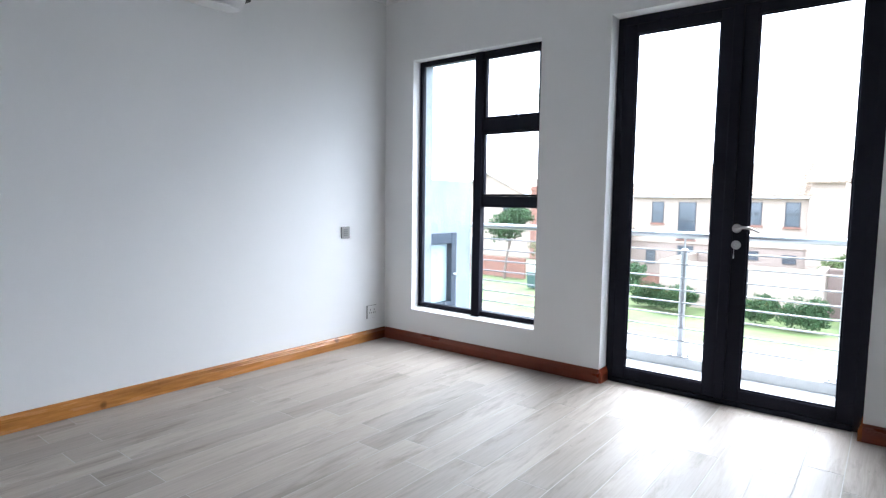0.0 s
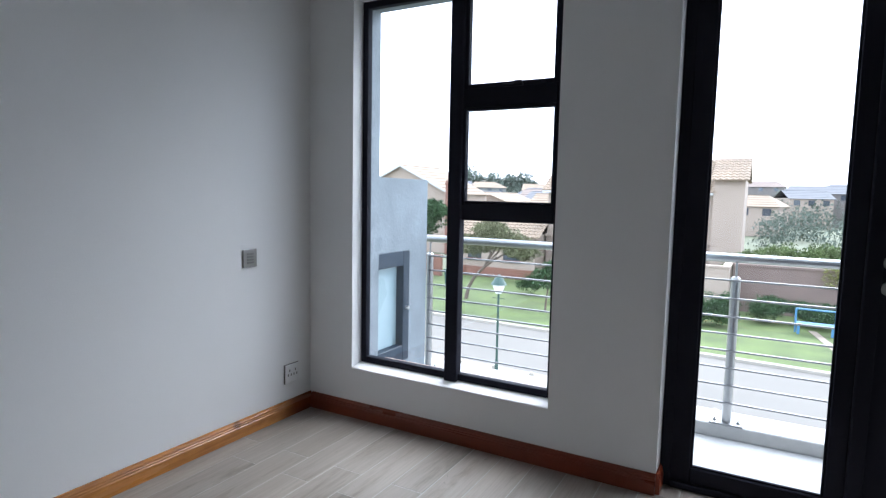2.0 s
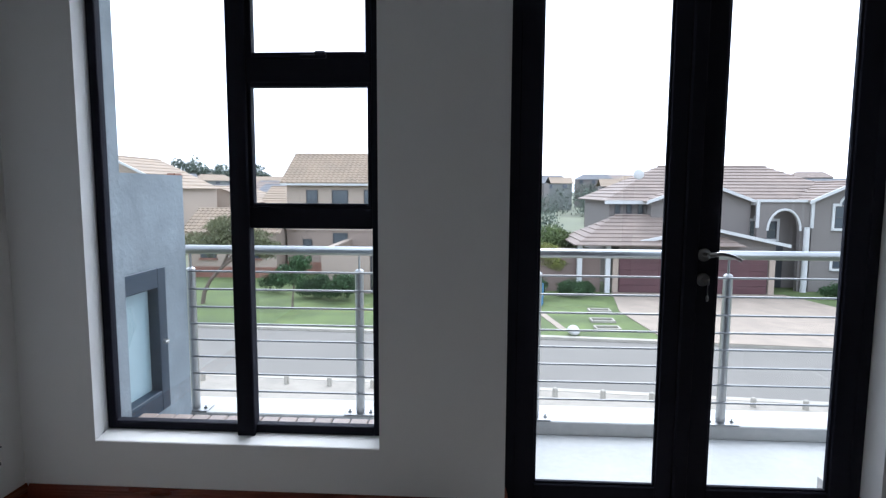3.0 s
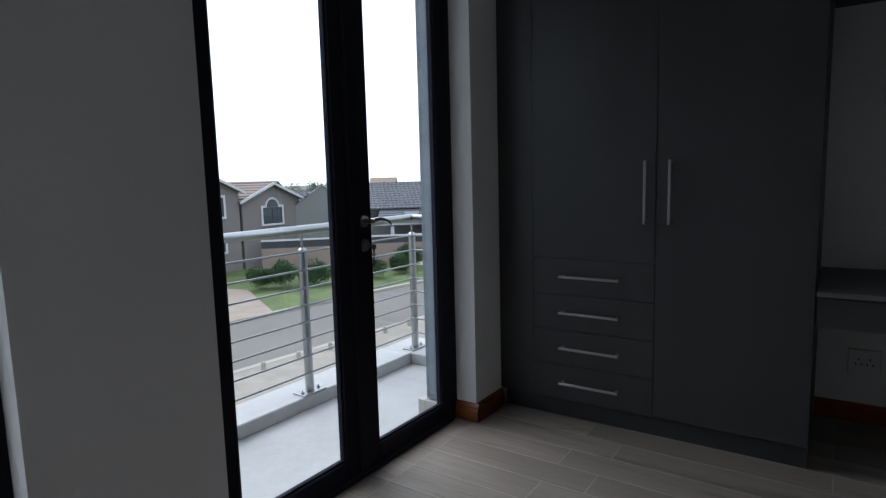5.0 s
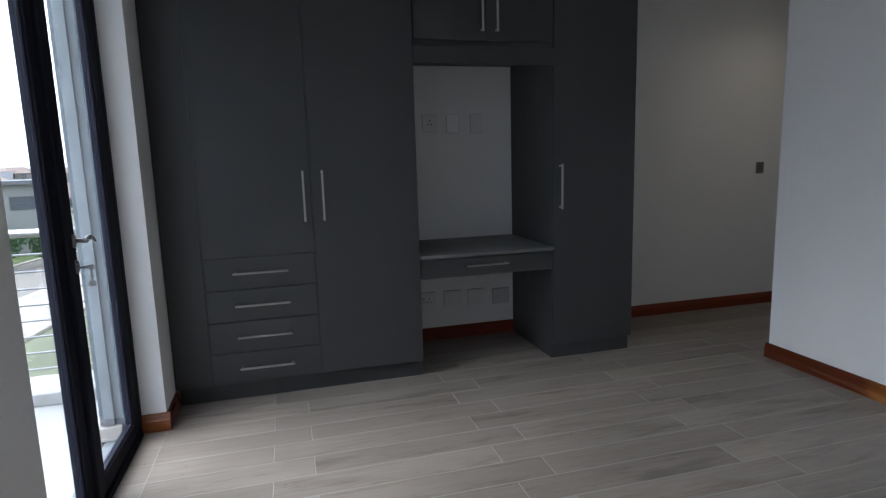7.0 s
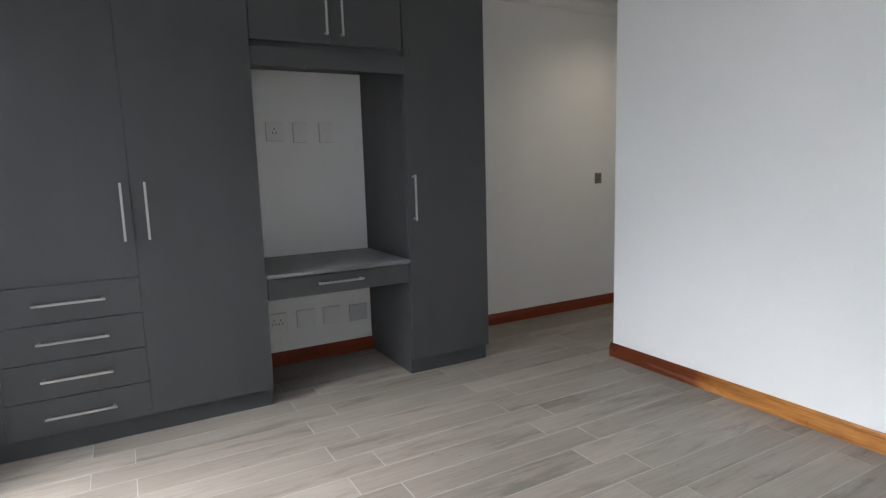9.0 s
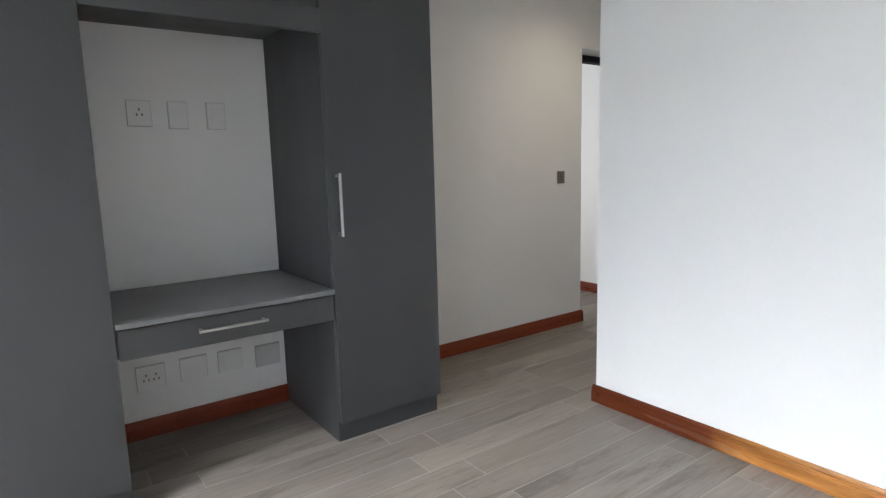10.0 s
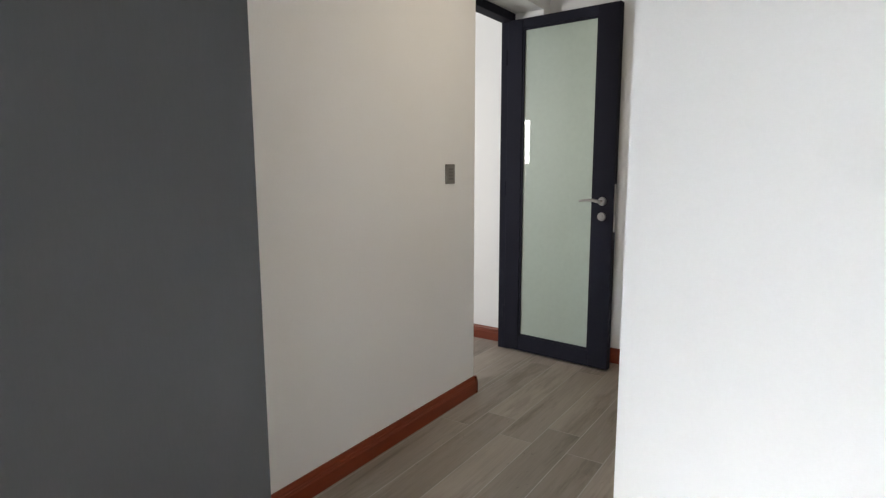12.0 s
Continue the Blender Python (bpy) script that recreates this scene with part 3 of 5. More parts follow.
leafpart("lock", put_tube(tube((LW - 0.065, -0.022, 0.906), (LW - 0.065, -0.031, 0.906), 0.025, 0.023, 24), (LW - 0.065, -0.03, 0.906), (LW - 0.065, -0.036, 0.906), 0.01, 0.01, 12), M_STEEL, pl, "round cylinder lock plate")
leafpart("lock_plate", boxes((LW - 0.001, LW + 0.002, -0.011, 0.011, 0.82, 1.09)), M_STEEL, pl, "steel lock faceplate")

# ---- small landing window ----
w3 = thing("window_2", (5.95, -3.41, 1.22), "small dark-framed window on the landing", "window", kind="structure")
part("window_frame", frame_bars(5.71, 6.19, -3.45, -3.405, 1.18, 1.70, 0.035), M_ALU, w3)

# ---- wardrobes ----
XF = 3.59          # faces of the doors
CB = dict(bevel=0.001)
CTOP = 2.70


def bar_handle(parent, p0, p1):
    """A flat bar on two posts, standing off a face that looks to -x."""
    p0, p1 = Vector(p0), Vector(p1)
    up = abs(p1.z - p0.z) > abs(p1.y - p0.y)
    r = 0.0055
    y0, y1, z0, z1 = min(p0.y, p1.y), max(p0.y, p1.y), min(p0.z, p1.z), max(p0.z, p1.z)
    if up:
        rows = [(p0.x - 0.043, p0.x - 0.033, p0.y - r, p0.y + r, z0, z1)] + [(p0.x - 0.034, p0.x, p0.y - 0.005, p0.y + 0.005, z, z + 0.012) for z in (z0 + 0.006, z1 - 0.018)]
    else:
        rows = [(p0.x - 0.043, p0.x - 0.033, y0, y1, p0.z - r, p0.z + r)] + [(p0.x - 0.034, p0.x, y, y + 0.012, p0.z - 0.005, p0.z + 0.005) for y in (y0 + 0.006, y1 - 0.018)]
    return part("handle", boxes(*rows, bevel=0.0015), M_STEEL, parent, "brushed nickel bar handle")


w1 = thing("wardrobe", (3.95, -0.69, 0), "tall charcoal built-in wardrobe with four drawers", "wardrobe", "built-in wardrobe units")
part("body", boxes((XF + 0.02, XB, -1.385, -0.003, 0.1, CTOP), bevel=0.002), M_CAB, w1)
part("plinth", boxes((XF + 0.038, XB, -1.383, -0.02, 0.0, 0.1)), M_CAB, w1)
part("filler", boxes((XF + 0.0005, XF + 0.02, -0.1945, -0.004, 0.1, CTOP), bevel=0.0006), M_CAB, w1)
da = part("door", boxes((XF, XF + 0.018, -0.7835, -0.196, 0.809, CTOP - 0.003), **CB), M_CAB, w1)
bar_handle(da, (XF, -0.744, 0.984), (XF, -0.744, 1.26))
db = part("door", boxes((XF, XF + 0.018, -1.383, -0.786, 0.103, CTOP - 0.003), **CB), M_CAB, w1)
bar_handle(db, (XF, -0.847, 0.984), (XF, -0.847, 1.26))
for z0, z1, hz in ((0.631, 0.8065, 0.723), (0.454, 0.6285, 0.545), (0.277, 0.4515, 0.369), (0.103, 0.2745, 0.192)):
    dr = part("drawer", boxes((XF, XF + 0.018, -0.7835, -0.196, z0, z1), **CB), M_CAB, w1)
    bar_handle(dr, (XF, -0.345, hz), (XF, -0.636, hz))

dk = thing("dressing_desk", (3.95, -1.815, 0.6), "charcoal built-in desk with one drawer between wardrobes", "desk", "built-in wardrobe units")
part("desktop", boxes((XF - 0.012, XB, -2.243, -1.387, 0.717, 0.739), bevel=0.004, seg=2), M_DESK, dk, "grey polished desktop")
part("apron", boxes((XF + 0.02, XB, -2.243, -1.387, 0.60, 0.7165)), M_CAB, dk)
dd = part("drawer", boxes((XF + 0.001, XF + 0.019, -2.236, -1.392, 0.598, 0.712), **CB), M_CAB, dk)
bar_handle(dd, (XF + 0.001, -1.66, 0.665), (XF + 0.001, -1.93, 0.665))

oh = thing("overhead_cupboard", (3.95, -1.815, 1.93), "charcoal cupboard bridging above the desk", "cupboard", "built-in wardrobe units")
part("body", boxes((XF + 0.02, XB, -2.243, -1.387, 1.93, CTOP)), M_CAB, oh)
part("pelmet", boxes((XF - 0.012, XF + 0.016, -2.243, -1.387, 1.832, 1.928), **CB), M_CAB, oh)
for ya, yb, hy in ((-1.813, -1.39, -1.789), (-2.24, -1.817, -1.878)):
    od = part("door", boxes((XF, XF + 0.018, ya, yb, 1.966, CTOP - 0.003), **CB), M_CAB, oh)
    bar_handle(od, (XF, hy, 2.008), (XF, hy, 2.284))

w2 = thing("wardrobe", (3.95, -2.53, 0), "narrow tall charcoal built-in wardrobe beside the desk", "wardrobe", "built-in wardrobe units")
part("body", boxes((XF + 0.02, XB, -2.81, -2.2445, 0.1, CTOP), bevel=0.0007), M_CAB, w2)
part("plinth", boxes((XF + 0.038, XB, -2.808, -2.2465, 0.0, 0.1)), M_CAB, w2)
dc = part("door", boxes((XF, XF + 0.018, -2.808, -2.247, 0.103, CTOP - 0.003), **CB), M_CAB, w2)
bar_handle(dc, (XF, -2.283, 0.974), (XF, -2.283, 1.25))
solid("bulkhead", boxes((XF + 0.02, XB, -2.81, -0.002, CTOP + 0.002, ZC)), M_WALL, "white plastered bulkhead above the wardrobes", "bulkhead", kind="structure")


# ---- sockets and switches ----
def plate_on(axis, wall, out, u, z, w, h, d=0.013):
    """A box on a wall at x=wall (axis x) with u along y."""
    return boxes((min(wall, wall + out * d), max(wall, wall + out * d), u - w / 2, u + w / 2, z - h / 2, z + h / 2), bevel=0.003, seg=2)


def socket(wall, out, u, z, w=0.10, h=0.10, pins=True, label="white plastic double power socket", cat="socket", rim_shade=M_PLATE_SHADE):
    t = thing("power_socket" if pins else "blank_plate", (wall, u, z), label, cat)
    part("plate", plate_on("x", wall + out * 0.0055, out, u, z, w, h, 0.008), M_PLASTIC, t)
    # Added rim just wider than the plate; its grey stands for the plate's shadow.
    part("backing_box", boxes((min(wall + out * 0.0005, wall + out * 0.0055), max(wall + out * 0.0005, wall + out * 0.0055), u - w / 2 - 0.0018, u + w / 2 + 0.0018, z - h / 2 - 0.0018, z + h / 2 + 0.0018)), rim_shade, t, "grey rim standing in for the plate's shadow outline")
    if pins:
        e = wall + out * 0.0142
        for cy in ((-0.022, 0.022) if w >= 0.1 else (0,)):
            bm = boxes(*[(min(e, e - out * 0.004), max(e, e - out * 0.004), u + cy + a - 0.003, u + cy + a + 0.003, z + b - 0.006, z + b + 0.006) for a, b in ((0, 0.018), (-0.011, -0.006), (0.011, -0.006))])
            part("pin_holes", bm, M_PIN, t)
            part("rocker", boxes((min(e, e + out * 0.002), max(e, e + out * 0.002), u + cy - 0.006, u + cy + 0.006, z + 0.032, z + 0.042), bevel=0.001), M_PLASTIC, t)
    return t


socket(0, 1, -0.161, 0.242, 0.105, 0.105, label="white plastic double power socket near the floor", rim_shade=M_ROCKER_AND_SHADE)
socket(XB, -1, -1.640, 1.545, 0.0995, 0.115, label="white plastic power socket above the desk")
socket(XB, -1, -1.806, 1.541, 0.085, 0.125, pins=False, label="white blank cover plate above the desk", cat="cover plate")
socket(XB, -1, -1.980, 1.541, 0.085, 0.125, pins=False, label="white blank cover plate above the desk", cat="cover plate")
socket(XB, -1, -1.575, 0.292, 0.125, 0.125, label="white plastic double power socket under the desk")
socket(XB, -1, -1.771, 0.297, 0.125, 0.115, pins=False, label="white blank cover plate under the desk", cat="cover plate")
socket(XB, -1, -1.950, 0.296, 0.12, 0.11, pins=False, label="white blank cover plate under the desk", cat="cover plate")
grey = socket(XB, -1, -2.148, 0.283, 0.13, 0.115, pins=False, label="grey data outlet plate under the desk", cat="cover plate")
next(c for c in grey.children if c.name.startswith("plate")).data.materials[0] = mat("grey_plastic", (0.60, 0.60, 0.605), 0.4, var=0.04, bump=0.0)


def light_switch(wall, out, u, z, w, h, label):
    t = thing("light_switch", (wall, u, z), label, "light switch")
    part("plate", plate_on("x", wall + out * 0.0005, out, u, z, w, h, 0.008), M_SWITCH, t)
    e = wall + out * 0.0085
    for i in range(4):
        zz = z + h * (0.24 - 0.16 * i)
        part("rocker", boxes((min(e, e + out * 0.003), max(e, e + out * 0.003), u - w * 0.24, u + w * 0.24, zz - h * 0.055, zz + h * 0.055), bevel=0.001), M_ROCKER_AND_SHADE, t)
    return t


light_switch(0, 1, -0.452, 0.917, 0.088, 0.092, "satin grey light switch on the white wall")
light_switch(XB, -1, -4.448, 1.155, 0.075, 0.092, "satin grey light switch in the passage")

# ---- air conditioner ----
ac = thing("air_conditioner", (0.1, -1.8, 2.33), "white wall-mounted split air conditioner", "air conditioner")
prof = [(0.001, 2.36), (0.05, 2.335), (0.13, 2.33), (0.185, 2.375), (0.205, 2.43), (0.21, 2.55), (0.195, 2.61), (0.15, 2.63), (0.001, 2.63)]
part("body", prism(prof, "y", -2.26, -1.43), M_PLASTIC, ac)
part("end_cap", prism([(0.02, 2.40), (0.15, 2.40), (0.17, 2.46), (0.17, 2.58), (0.14, 2.61), (0.02, 2.61)], "y", -1.429, -1.37), M_SLOT, ac, "dark side cap")
part("flap", boxes((0.06, 0.19, -2.2, -1.47, 2.322, 2.330), bevel=0.002), M_PLASTIC, ac)

# ---- balcony ----
ZB = -0.07
solid("balcony_slab", boxes((-0.2, 4.42, WT, 1.23, -0.30, ZB)), M_BALC, "pale grey screeded balcony floor", "balcony floor", kind="structure")
solid("kerb_balcony", boxes((0.0, 4.42, 0.98, 1.23, ZB, 0.008), (4.07, 4.42, WT, 0.98, ZB, 0.008), bevel=0.006), M_BALC, "pale grey balcony upstand", "kerb", kind="structure")
solid("trim_outer_reveal", boxes((DOOR[1] - 0.014, DOOR[1] + 0.03, 0.235, 0.297, ZB + 0.14, DOOR[2])), M_CONC, "grey plastered outer door reveal", "trim", kind="structure")
solid("trim_tile_skirting", boxes((DOOR[1] - 0.03, 4.07, WT + 0.018, 0.345, ZB, 0.06), (DOOR[1] - 0.03, DOOR[1] - 0.001, 0.2, WT + 0.018, ZB + 0.06, 0.06), bevel=0.003), M_TILE_SK, "beige tile skirting on the balcony", "trim", kind="structure")

sw = thing("wall_balcony_side", (0.1, 0.64, ZB), "grey textured plaster side wall with a small glazed door", "wall", kind="structure")
part("wall", boxes((0.0, 0.2, 0.285, 0.976, -0.3, 0.14), (0.0, 0.2, 0.285, 0.976, 0.885, 1.357), (0.0, 0.2, 0.74, 0.976, 0.14, 0.885), bevel=0.0), M_CONC, sw)
sd = part("door", boxes((0.10, 0.212, 0.29, 0.37, 0.14, 0.885), (0.10, 0.212, 0.665, 0.74, 0.14, 0.885), (0.10, 0.212, 0.37, 0.665, 0.785, 0.885), (0.10, 0.212, 0.37, 0.665, 0.14, 0.248), bevel=0.004), M_ALU_OUT, sw, "blue-grey painted frame")
part("pane", boxes((0.15, 0.156, 0.367, 0.668, 0.245, 0.788)), M_FROST_OUT, sd, "frosted pane")
part("latch", put_tube(tube((0.212, 0.70, 0.50), (0.235, 0.70, 0.50), 0.012), (0.235, 0.70, 0.50), (0.238, 0.66, 0.505), 0.006), M_STEEL, sd, "small steel catch")

rail = thing("balcony_railing", (2.2, 1.03, 0.008), "stainless steel balcony railing with horizontal rods", "railing")
RY, RX = 1.03, 4.19
hr = put_tube(bmesh.new(), (0.17, RY, 0.944), (RX, RY, 0.944), 0.025, seg=20)
put_tube(hr, (RX, RY + 0.018, 0.944), (RX, 0.29, 0.944), 0.025, seg=20)
part("handrail", hr, M_STAINLESS, rail, smooth=True)
for px, py in ((0.20, RY), (1.169, RY), (2.16, RY), (3.183, RY), (RX, RY), (RX, 0.36)):
    post = part("post", put_tube(put_tube(tube((px, py, 0.016), (px, py, 0.832), 0.0245, seg=20), (px, py, 0.832), (px, py, 0.842), 0.0245, 0.014, 20), (px, py, 0.84), (px, py, 0.925), 0.006, seg=10), M_STAINLESS, rail)
    part("base_plate", boxes((px - 0.085, px + 0.085, py - 0.05, py + 0.05, 0.008, 0.016), bevel=0.002), M_STEEL_REFLECT, post)
    for bx in (-0.06, 0.06):
        part("bolt", put_tube(tube((px + bx, py - 0.005, 0.016), (px + bx, py - 0.005, 0.024), 0.011, seg=6), (px + bx, py - 0.005, 0.022), (px + bx, py - 0.005, 0.034), 0.005, seg=8), M_STAINLESS, post)
for rz in (0.823, 0.721, 0.619, 0.522, 0.428, 0.330, 0.231, 0.131):
    part("rod", tube((0.20, RY - 0.028, rz), (RX, RY - 0.028, rz), 0.006, seg=8), M_STEEL_REFLECT, rail)
    part("rod", tube((RX - 0.028, RY, rz), (RX - 0.028, 0.32, rz), 0.006, seg=8), M_STEEL_REFLECT, rail)

# ---- ground, road, drives ----
GZ = -4.3


def y_far(x):
    return 19.3 - 0.07 * (x - 3) - 0.0012 * (x - 3) ** 2


def ribbon(name, lo, hi, z0, z1, x0, x1, step, material, label, category):
    """A strip along the street between two curves, with top at z1 and sides down to z0."""
    xs = [x0 + (x1 - x0) * i / step for i in range(step + 1)]
    v, f = [], []
    for x in xs:
        v += [(x, lo(x), z0), (x, lo(x), z1), (x, hi(x), z1), (x, hi(x), z0)]
    for i in range(step):
        a, b = 4 * i, 4 * i + 4
        for k in range(3):
            f.append((a + k, b + k, b + k + 1, a + k + 1))
    ob = new(name, stuff_mesh(name, v, f, material))
    return tagged(ob, label, category, kind="structure")


bmg = bmesh.new()
bmesh.ops.create_grid(bmg, x_segments=40, y_segments=40, size=1500)
for v in bmg.verts:
    v.co.z = GZ - 0.03
solid("ground", bmg, M_VELD, "dry green-brown ground to the horizon", "ground", kind="structure")
ribbon("road", lambda x: y_far(x) - 5.6, y_far, GZ - 0.02, GZ, -40, 60, 80, M_ASPH, "worn grey asphalt street", "road")
ribbon("kerb_far", y_far, lambda x: y_far(x) + 0.28, GZ - 0.02, GZ + 0.10, -40, 60, 80, M_KERB, "pale concrete kerb", "kerb")
ribbon("kerb_near", lambda x: y_far(x) - 5.85, lambda x: y_far(x) - 5.6, GZ - 0.02, GZ + 0.08, -40, 60, 80, M_KERB, "pale concrete kerb", "kerb")
ribbon("verge_far", lambda x: y_far(x) + 0.28, lambda x: y_far(x) + 14, GZ - 0.02, GZ + 0.09, -40, 60, 80, M_GRASS, "mown green lawn", "lawn")
ribbon("pavement_near", lambda x: y_far(x) - 9.5, lambda x: y_far(x) - 5.85, GZ - 0.02, GZ + 0.07, -40, 60, 80, M_PAVER_G, "grey-brown paved verge", "pavement")


def flat(name, outline, z0, z1, material, label, category):
    return solid(name, prism(outline, "z", z0, z1), material, label, category, kind="structure")


flat("driveway", [(8.9, y_far(8.9) + 0.02), (16.6, y_far(16.6) + 0.02), (19.4, 23.6), (18.2, 28.9), (9.2, 28.9), (8.4, 24.0)], GZ, GZ + 0.125, M_PAVER, "tan paved driveway", "driveway")
flat("driveway_right", [(28.0, y_far(28) + 0.02), (33.0, y_far(33) + 0.02), (36.0, 21.0), (31.5, 22.0)], GZ, GZ + 0.125, M_PAVER, "tan paved driveway", "driveway")

bol = solid("bollard", put_tube(tube((0, 0, 0), (0, 0, 0.22), 0.075, 0.07, 10), (0, 0, 0.22), (0, 0, 0.25), 0.07, 0.04, 10), M_KERB, "small concrete bollard on the verge", "bollard", "street bollards")
bol.location = (-6.0, y_far(-6.0) - 6.25, GZ + 0.07)
for i in range(1, 20):
    bx = -6.0 + i * 1.25
    copy_thing(bol, Matrix.Translation((bx, y_far(bx) - 6.25, GZ + 0.07)))

# ---- foliage ----
rng = random.Random(7)


def leaf_cloud(n, shapes, size, seed):
    """Small leaf clumps scattered through a set of ellipsoids (centre, radii), denser at their skins."""
    r = random.Random(seed)
    v, f = [], []
    for i in range(n):
        c, rad = shapes[r.randrange(len(shapes))]
        d = Vector((r.gauss(0, 1), r.gauss(0, 1), r.gauss(0, 1))).normalized()
        k = r.random() ** 0.35
        k *= 0.82 + 0.36 * noise.noise(Vector(c) * 0.7 + d * 2.1)
        p = Vector((c[0] + d.x * rad[0] * k, c[1] + d.y * rad[1] * k, c[2] + d.z * rad[2] * k))
        q = Euler((r.uniform(0, 6.3), r.uniform(0, 6.3), r.uniform(0, 6.3))).to_matrix()
        s = size * r.uniform(0.5, 1.4)
        b = len(v)
        for a in ((-1, 0, 0), (0, -0.5, 0.1), (1, 0, 0), (0, 0.5, 0.1)):
            v.append(p + q @ (Vector(a) * s))
        f.append((b, b + 1, b + 2, b + 3))
    return v, f


def limb(bm, pts, r0, r1):
    n = len(pts) - 1
    for i in range(n):
        a, b = r0 + (r1 - r0) * i / n, r0 + (r1 - r0) * (i + 1) / n
        put_tube(bm, pts[i], pts[i + 1], a, b, 8)


def tree(loc, bend, height, crown, leaves, size, material, seed, label, r0=0.11):
    """A tapered, bent trunk with limbs into each crown clump."""
    t = thing("tree", loc, label, "tree", local=True)
    bm = bmesh.new()
    trunk = [Vector((bend[0] * s * s, bend[1] * s * s, height * s)) for s in (0, 0.25, 0.5, 0.75, 1)]
    limb(bm, trunk, r0, r0 * 0.55)
    for c, rad in crown:
        tip = Vector(c)
        mid = (trunk[-1] + tip) / 2 + Vector((0, 0, 0.15))
        limb(bm, [trunk[3], trunk[-1] * 0.5 + mid * 0.5, mid, tip], r0 * 0.45, r0 * 0.12)
    part("trunk", bm, M_TRUNK, t)
    v, f = leaf_cloud(leaves, crown, size, seed)
    cr = new("crown", stuff_mesh("crown", v, f, material))
    cr.parent = t
    return t


def bush(loc, rad, n, size, material, seed, label, name="bush", category="shrub"):
    lumps = [((0, 0, rad[2] * 0.75), (rad[0] * 0.8, rad[1] * 0.8, rad[2] * 0.8))]
    r = random.Random(seed)
    for i in range(5):
        a = r.uniform(0, 6.28)
        lumps.append(((math.cos(a) * rad[0] * 0.5, math.sin(a) * rad[1] * 0.5, rad[2] * r.uniform(0.5, 1.0)), (rad[0] * 0.55, rad[1] * 0.55, rad[2] * 0.5)))
    v, f = leaf_cloud(n, lumps, size, seed)
    v = [(p.x, p.y, max(p.z, 0.0)) for p in v]
    ob = new(name, stuff_mesh(name, v, f, material))
    ob.location = loc
    return tagged(ob, label, category, "", "")


LZ = GZ + 0.09
tree((-11.2, 24.3, LZ), (1.7, 0.0), 2.3, [((0.3, 0, 2.9), (1.6, 1.2, 0.7)), ((1.9, 0.2, 3.2), (1.7, 1.3, 0.8)), ((3.0, 0, 2.7), (1.2, 1.0, 0.55)), ((1.2, 0.3, 3.7), (1.2, 1, 0.6))], 11000, 0.062, M_LEAF, 3, "leaning street tree with a flat grey-green crown")
tree((-6.6, 23.6, LZ), (0.1, 0.0), 1.0, [((0, 0, 1.6), (0.9, 0.8, 0.6)), ((0.4, 0, 2.1), (0.6, 0.6, 0.5))], 1800, 0.08, M_LEAF_D, 4, "small dark green lawn tree", 0.06)
tree((-17.5, 30, LZ), (0.3, 0.2), 2.6, [((0, 0, 3.6), (1.7, 1.4, 1.3)), ((0.9, 0, 4.4), (1.2, 1.2, 0.9))], 4000, 0.11, M_LEAF_D, 5, "rounded dark garden tree")
tree((3.2, 31.0, LZ), (0.2, 0.1), 1.8, [((0, 0, 2.4), (1.8, 1.3, 1.1)), ((-1.6, 0, 2.2), (1.3, 1.2, 0.9)), ((1.7, 0.2, 2.5), (1.5, 1.2, 1.0))], 11000, 0.075, M_LEAF_G, 6, "broad green garden tree by the drive")
tree((5.6, 29.5, LZ), (0.1, 0.0), 1.4, [((0, 0, 2.0), (1.1, 0.9, 0.8)), ((0.7, 0, 1.5), (0.7, 0.7, 0.5))], 4500, 0.065, M_LEAF_Y, 8, "yellow-green young tree by the drive", 0.07)
tree((6.3, 32.2, LZ), (0.2, 0.1), 1.8, [((0, 0, 2.6), (1.5, 1.2, 1.0)), ((-1.4, 0, 2.3), (1.2, 1.1, 0.9)), ((1.2, 0.2, 2.2), (1.0, 1.0, 0.8))], 8500, 0.075, M_LEAF_G, 16, "broad green garden tree by the drive")
tree((31.5, 18.4, LZ), (0.1, 0.1), 1.2, [((0, 0, 1.9), (1.1, 1.0, 0.9)), ((0.3, 0.2, 2.6), (0.7, 0.7, 0.6))], 4200, 0.07, M_LEAF_G, 9, "young green tree on the verge", 0.06)
tree((35.5, 22.5, LZ), (0.2, 0.1), 2.0, [((0, 0, 2.9), (2.0, 1.8, 1.3)), ((1.4, 0.2, 3.3), (1.4, 1.4, 1.0))], 4200, 0.12, M_LEAF_G, 10, "broad green garden tree")
for i, (bx, by, rx, rz) in enumerate(((-4.7, 25.6, 1.1, 1.0), (-1.0, 25.0, 1.0, 1.0), (0.5, 24.8, 1.2, 1.05), (-6.3, 26.2, 1.0, 0.9), (2.6, 26.8, 1.2, 0.85), (4.4, 26.8, 1.2, 0.8))):
    bush((bx, by, LZ), (rx, 0.9, rz), 8000, 0.05, M_LEAF_D, 20 + i, "clipped green hedge mound on the lawn", "hedge", "hedge")
for i, (bx, by, rr) in enumerate(((19.9, 23.2, 0.8), (21.0, 22.6, 1.0), (22.2, 21.6, 1.0), (24.0, 21.2, 0.85), (25.2, 20.2, 1.0), (27.2, 19.6, 0.8), (29.0, 20.5, 1.1))):
    bush((bx, by, LZ), (rr, rr, rr * 1.05), 6500, 0.042, M_LEAF_D, 40 + i, "round clipped dark green bush", "bush", "shrub")
